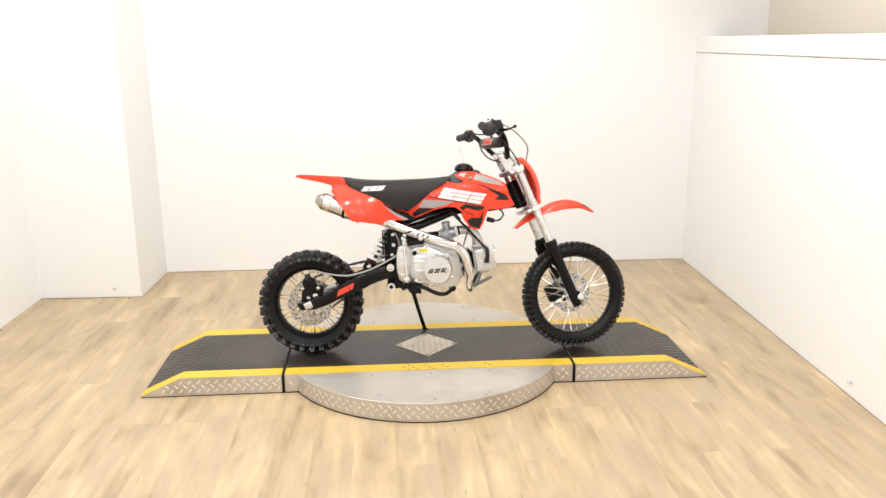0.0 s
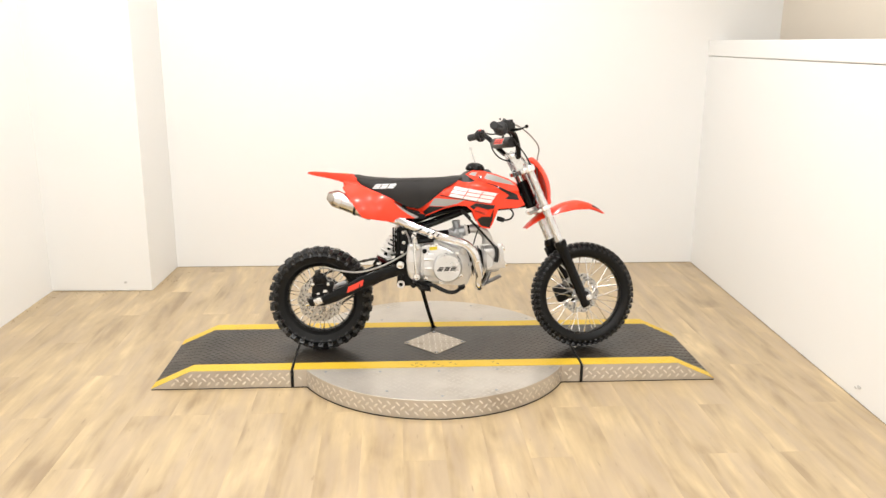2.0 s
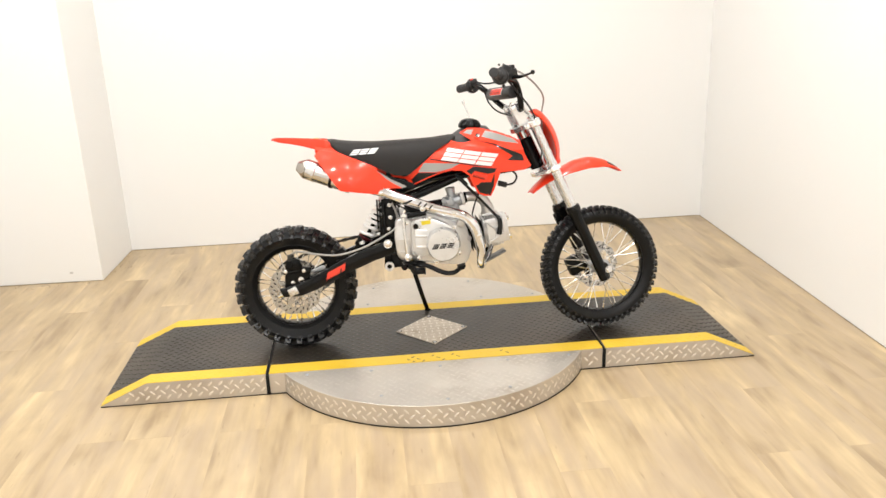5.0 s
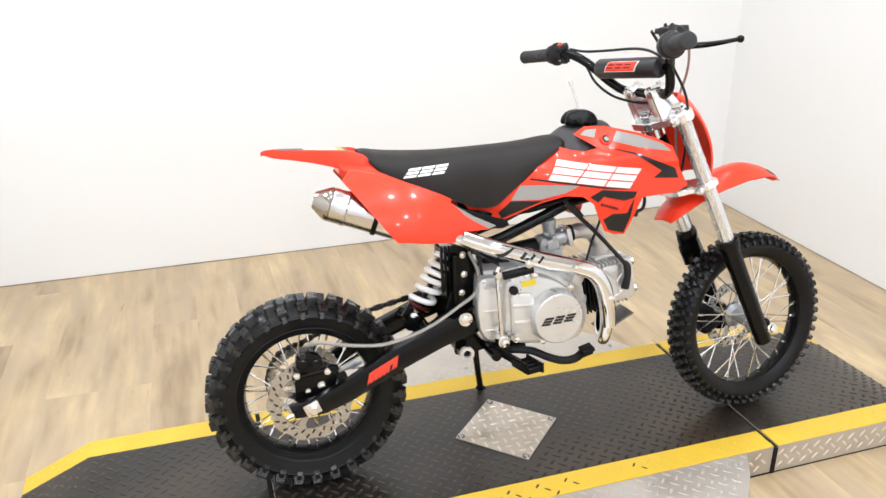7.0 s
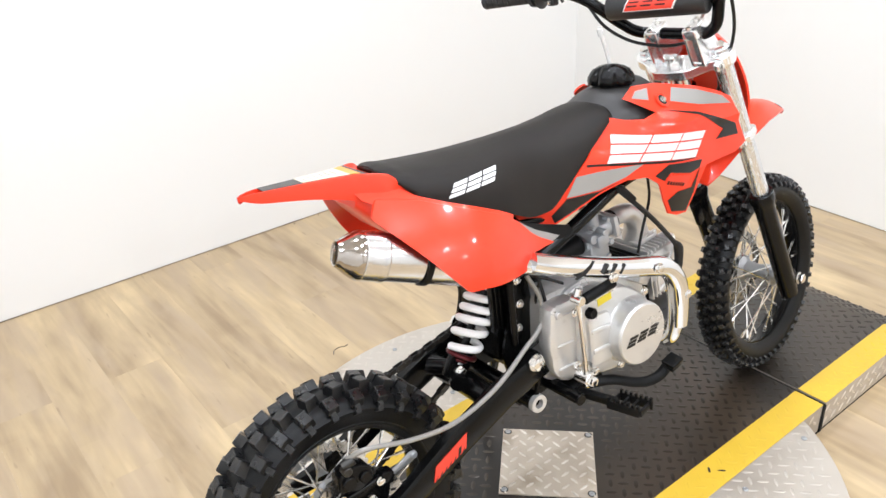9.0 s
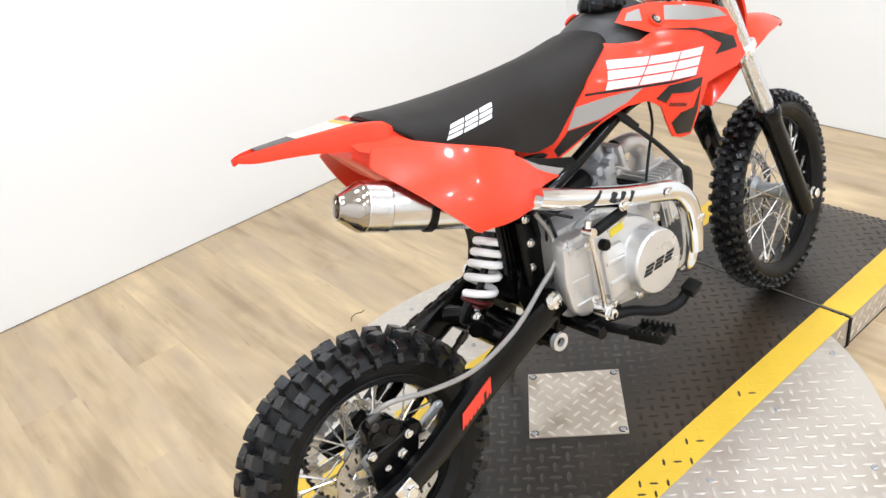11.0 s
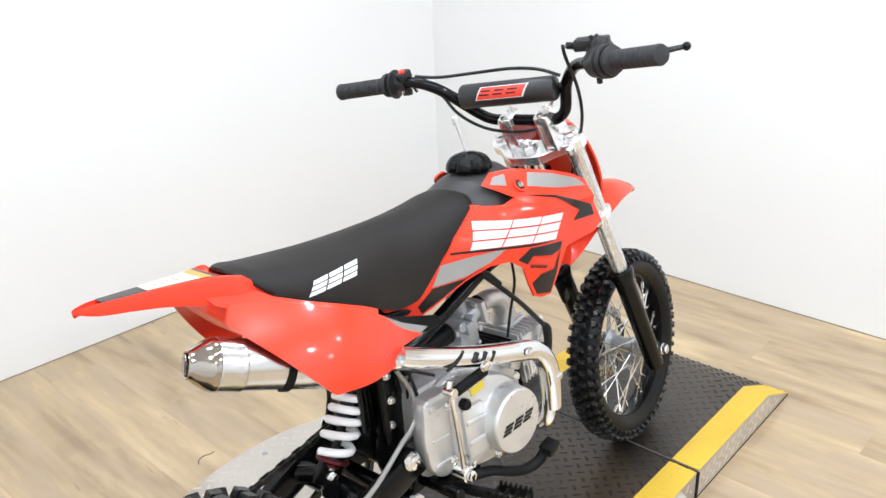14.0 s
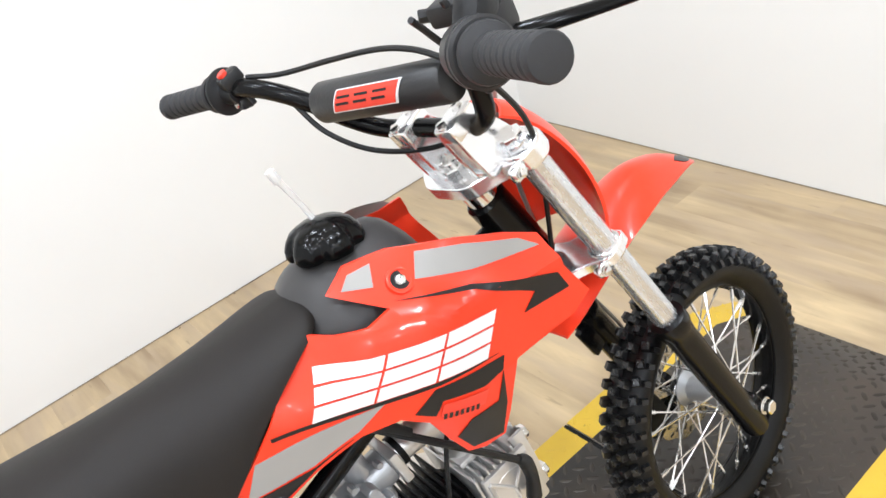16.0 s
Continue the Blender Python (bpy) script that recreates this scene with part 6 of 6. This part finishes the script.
# front brake caliper
bm = bmesh.new()
box(bm, (0.055, 0.040, 0.075), pose(-0.020, 0.058, -0.490), 0.008)
box(bm, (0.030, 0.014, 0.060), pose(0.015, 0.070, -0.495), 0.004)
part("front_brake_caliper", bm, BLACK_MATT, bike, "black front brake caliper", AM)

# number plate
bm = bmesh.new()
rings = []
nrow = 16
for i in range(nrow + 1):
    f = i / nrow
    z = 0.142 - 0.217 * f
    w = lerp_table([(0, 0.052), (0.06, 0.064), (0.3, 0.077), (0.7, 0.084), (0.9, 0.081), (1, 0.072)], f)[0]
    x0 = 0.084 + 0.026 * math.sin(math.pi * min(1, f * 1.1)) ** 0.7
    fr_, bk = [], []
    for j in range(13):
        u = -1 + 2 * j / 12
        drop = 0.030 * abs(u) ** 3
        fr_.append((x0 - drop, u * w, z))
        bk.append((x0 - drop - 0.0035, u * w * 0.97, z))
    rings.append(fr_ + bk[::-1])
loft(bm, rings)
part("number_plate", bm, RED, bike, "red front number plate", AM @ Matrix.Translation((0, -0.008, 0)))
# front fender
bm = bmesh.new()
rows3 = [(0.395, 0.552, 0.034, 0.004), (0.42, 0.580, 0.050, 0.012), (0.46, 0.612, 0.060, 0.020), (0.52, 0.641, 0.064, 0.026), (0.58, 0.666, 0.062, 0.038), (0.63, 0.673, 0.057, 0.038), (0.68, 0.664, 0.049, 0.028), (0.72, 0.645, 0.037, 0.014), (0.764, 0.615, 0.010, 0.003)]
rings = []
for x in np.linspace(0.395, 0.762, 40):
    z, w, drop = lerp_table(rows3, x)
    up, dn = [], []
    for j in range(13):
        u = -1 + 2 * j / 12
        q = z - drop * abs(u) ** 2.2
        up.append((x, u * w, q))
        dn.append((x, u * w * 0.96, q - 0.0035))
    rings.append(up + dn[::-1])
loft(bm, rings)
ff = part("front_fender", bm, RED, bike, "red beak-like front fender", STEER @ Matrix.Translation((0, -0.012, 0)))
for s in (-1, 1):
    bm = bmesh.new()
    rings = []
    for i in range(9):
        f = i / 8
        x = 0.690 + 0.054 * f
        z, w, drop = lerp_table(rows3, x)
        v = 0.20 * math.sin(math.pi * f) + 0.005
        row = []
        for u in (0.70 - v, 0.70, 0.70 + v):
            row.append((x, s * u * w, z - drop * u ** 2.2 + 0.0012))
        for u in (0.70 + v, 0.70, 0.70 - v):
            row.append((x, s * u * w, z - drop * u ** 2.2 + 0.0002))
        rings.append(row)
    loft(bm, rings)
    part("fender_vent", bm, BLACK_STICKER, ff, "dark vent marking")

# foot controls and stand
for s in (-1,):
    bm = bmesh.new()
    box(bm, (0.016, 0.085, 0.014), pose(-0.074, s * 0.178, 0.314, 0, 0, s * -16), 0.003)
    for x in (-0.017, 0.017):
        box(bm, (0.005, 0.062, 0.016), pose(-0.053 + x, s * 0.238, 0.314, 0, 0, s * -14), 0.001)
        for k in range(7):
            m = pose(-0.053 + x, s * 0.238, 0.314, 0, 0, s * -14) @ Matrix.Translation((0, s * (-0.028 + 0.0093 * k), 0.0115))
            box(bm, (0.005, 0.0045, 0.006), m)
    for k in range(4):
        box(bm, (0.034, 0.005, 0.012), pose(-0.053, s * 0.238, 0.314, 0, 0, s * -14) @ Matrix.Translation((0, s * (-0.028 + 0.0187 * k), 0)), 0.001)
    part("foot_peg", bm, BLACK_MATT, bike, "black serrated foot peg")
bm = bmesh.new()
tube(bm, [(-0.105, -0.120, 0.312), (-0.060, -0.140, 0.316), (-0.015, -0.160, 0.314), (0.022, -0.174, 0.298), (0.054, -0.182, 0.288), (0.082, -0.188, 0.291), (0.099, -0.192, 0.304)], 0.0100, 10, flat=0.5)
box(bm, (0.030, 0.028, 0.009), pose(0.107, -0.198, 0.315, 10, -14, 0), 0.002)
box(bm, (0.026, 0.024, 0.006), pose(0.105, -0.198, 0.307, 10, -14, 0), 0.001)
part("brake_pedal", bm, BLACK_MATT, bike, "black rear brake pedal")
bm = bmesh.new()
tube(bm, [(-0.02, 0.110, 0.360), (0.05, 0.125, 0.335), (0.12, 0.135, 0.320)], 0.006, 8)
rod(bm, (0.12, 0.125, 0.320), (0.12, 0.165, 0.322), 0.010, 10)
part("gear_lever", bm, BLACK, bike, "black gear lever")
bm = bmesh.new()
tube(bm, [(-0.075, 0.100, 0.300), (-0.055, 0.150, 0.215), (-0.030, 0.210, 0.115), (-0.008, 0.262, 0.036)], [0.011, 0.0095, 0.009, 0.009], 10)
box(bm, (0.024, 0.020, 0.010), pose(-0.006, 0.264, 0.031, 7, 0, 20), 0.003)
box(bm, (0.04, 0.025, 0.04), pose(-0.080, 0.095, 0.303), 0.004)
part("kickstand", bm, BLACK, bike, "black side stand")

# scuffs on the floor behind the turntable
for pts in ([(-0.082, 0.775), (-0.070, 0.792), (-0.050, 0.797), (-0.036, 0.790), (-0.024, 0.793)], [(-0.185, 0.640), (-0.150, 0.662), (-0.110, 0.690)]):
    bm = bmesh.new()
    tube(bm, [(x, y, 0.0002) for x, y in pts], 0.0014, 6)
    part("scuff", bm, LUG_GREY, floor, "dark rubber scuff")

# crumbs of dirt swept against the walls, and grey scuffs low on them
DIRT = material("dirt_crumb", (0.20, 0.15, 0.10), 0.9, spread=0.4, scale=60)
SMUDGE = material("grey_scuff", (0.56, 0.55, 0.53), 0.7, spread=0.1, scale=40)
rng = random.Random(11)
bm = bmesh.new()
for k in range(150):
    run = rng.random()
    off = 0.006 + 0.10 * rng.random() ** 3
    if k < 60:
        x, y = -1.64 - 0.54 * run, 1.135 - off
    elif k < 100:
        x, y = -2.196 + off - 0.016 * (1.1 - run), 1.13 - 0.55 * run
    elif k < 125:
        x, y = -1.597 + off - 0.014 * run, 1.60 - 0.40 * run
    else:
        x, y = -1.58 + 3.35 * run, 1.638 - off * 0.5
    r = 0.0010 + 0.0022 * rng.random() ** 3
    bmesh.ops.create_icosphere(bm, subdivisions=1, radius=1, matrix=pose(x, y, r * 0.4, 0, 0, 360 * rng.random()) @ Matrix.Diagonal((r * 1.6, r, r * 0.6, 1)))
thing("dirt_crumbs", bm, DIRT, "scattered dark crumbs of dirt along the foot of the walls", "dirt", "stuff")
for x, y, z, a, w in ((1.7338, -0.530, 0.062, 92.35, 0.012), (1.7345, -0.505, 0.050, 92.35, 0.007), (-1.768, 1.1355, 0.052, 178.9, 0.010)):
    bm = bmesh.new()
    lathe(bm, [(w, -0.002), (w, 0.0004), (w * 0.6, 0.0008), (0.0002, 0.0008)], 12, pose(x, y, z, 0, 0, a) @ Matrix.Rotation(radians(90), 4, "X") @ Matrix.Diagonal((1.0, 0.6, 1.0, 1)))
    thing("trim_scuff", bm, SMUDGE, "small grey scuff on the white wall paint", "scuff", "structure")

# floor planks
PW, PL = 0.152, 1.22
bm = bmesh.new()
box(bm, (PW - 0.0001, PL - 0.0001, 0.006), None)
PLANK_MESH = finish("plank", bm, PLANK)
rng = random.Random(5)
x = -3.2
while x < 2.5:
    y = -5.0 - rng.choice((0, 0.41, 0.81))
    while y < 1.78:
        if y + PL > -4.9:
            ob = new("plank", PLANK_MESH)
            ob.parent = floor
            ob.matrix_basis = pose(x + PW / 2, y + PL / 2, -0.003 - 0.0002 * rng.random(), 0, 0, 180 * rng.randint(0, 1))
        y += PL
    x += PW
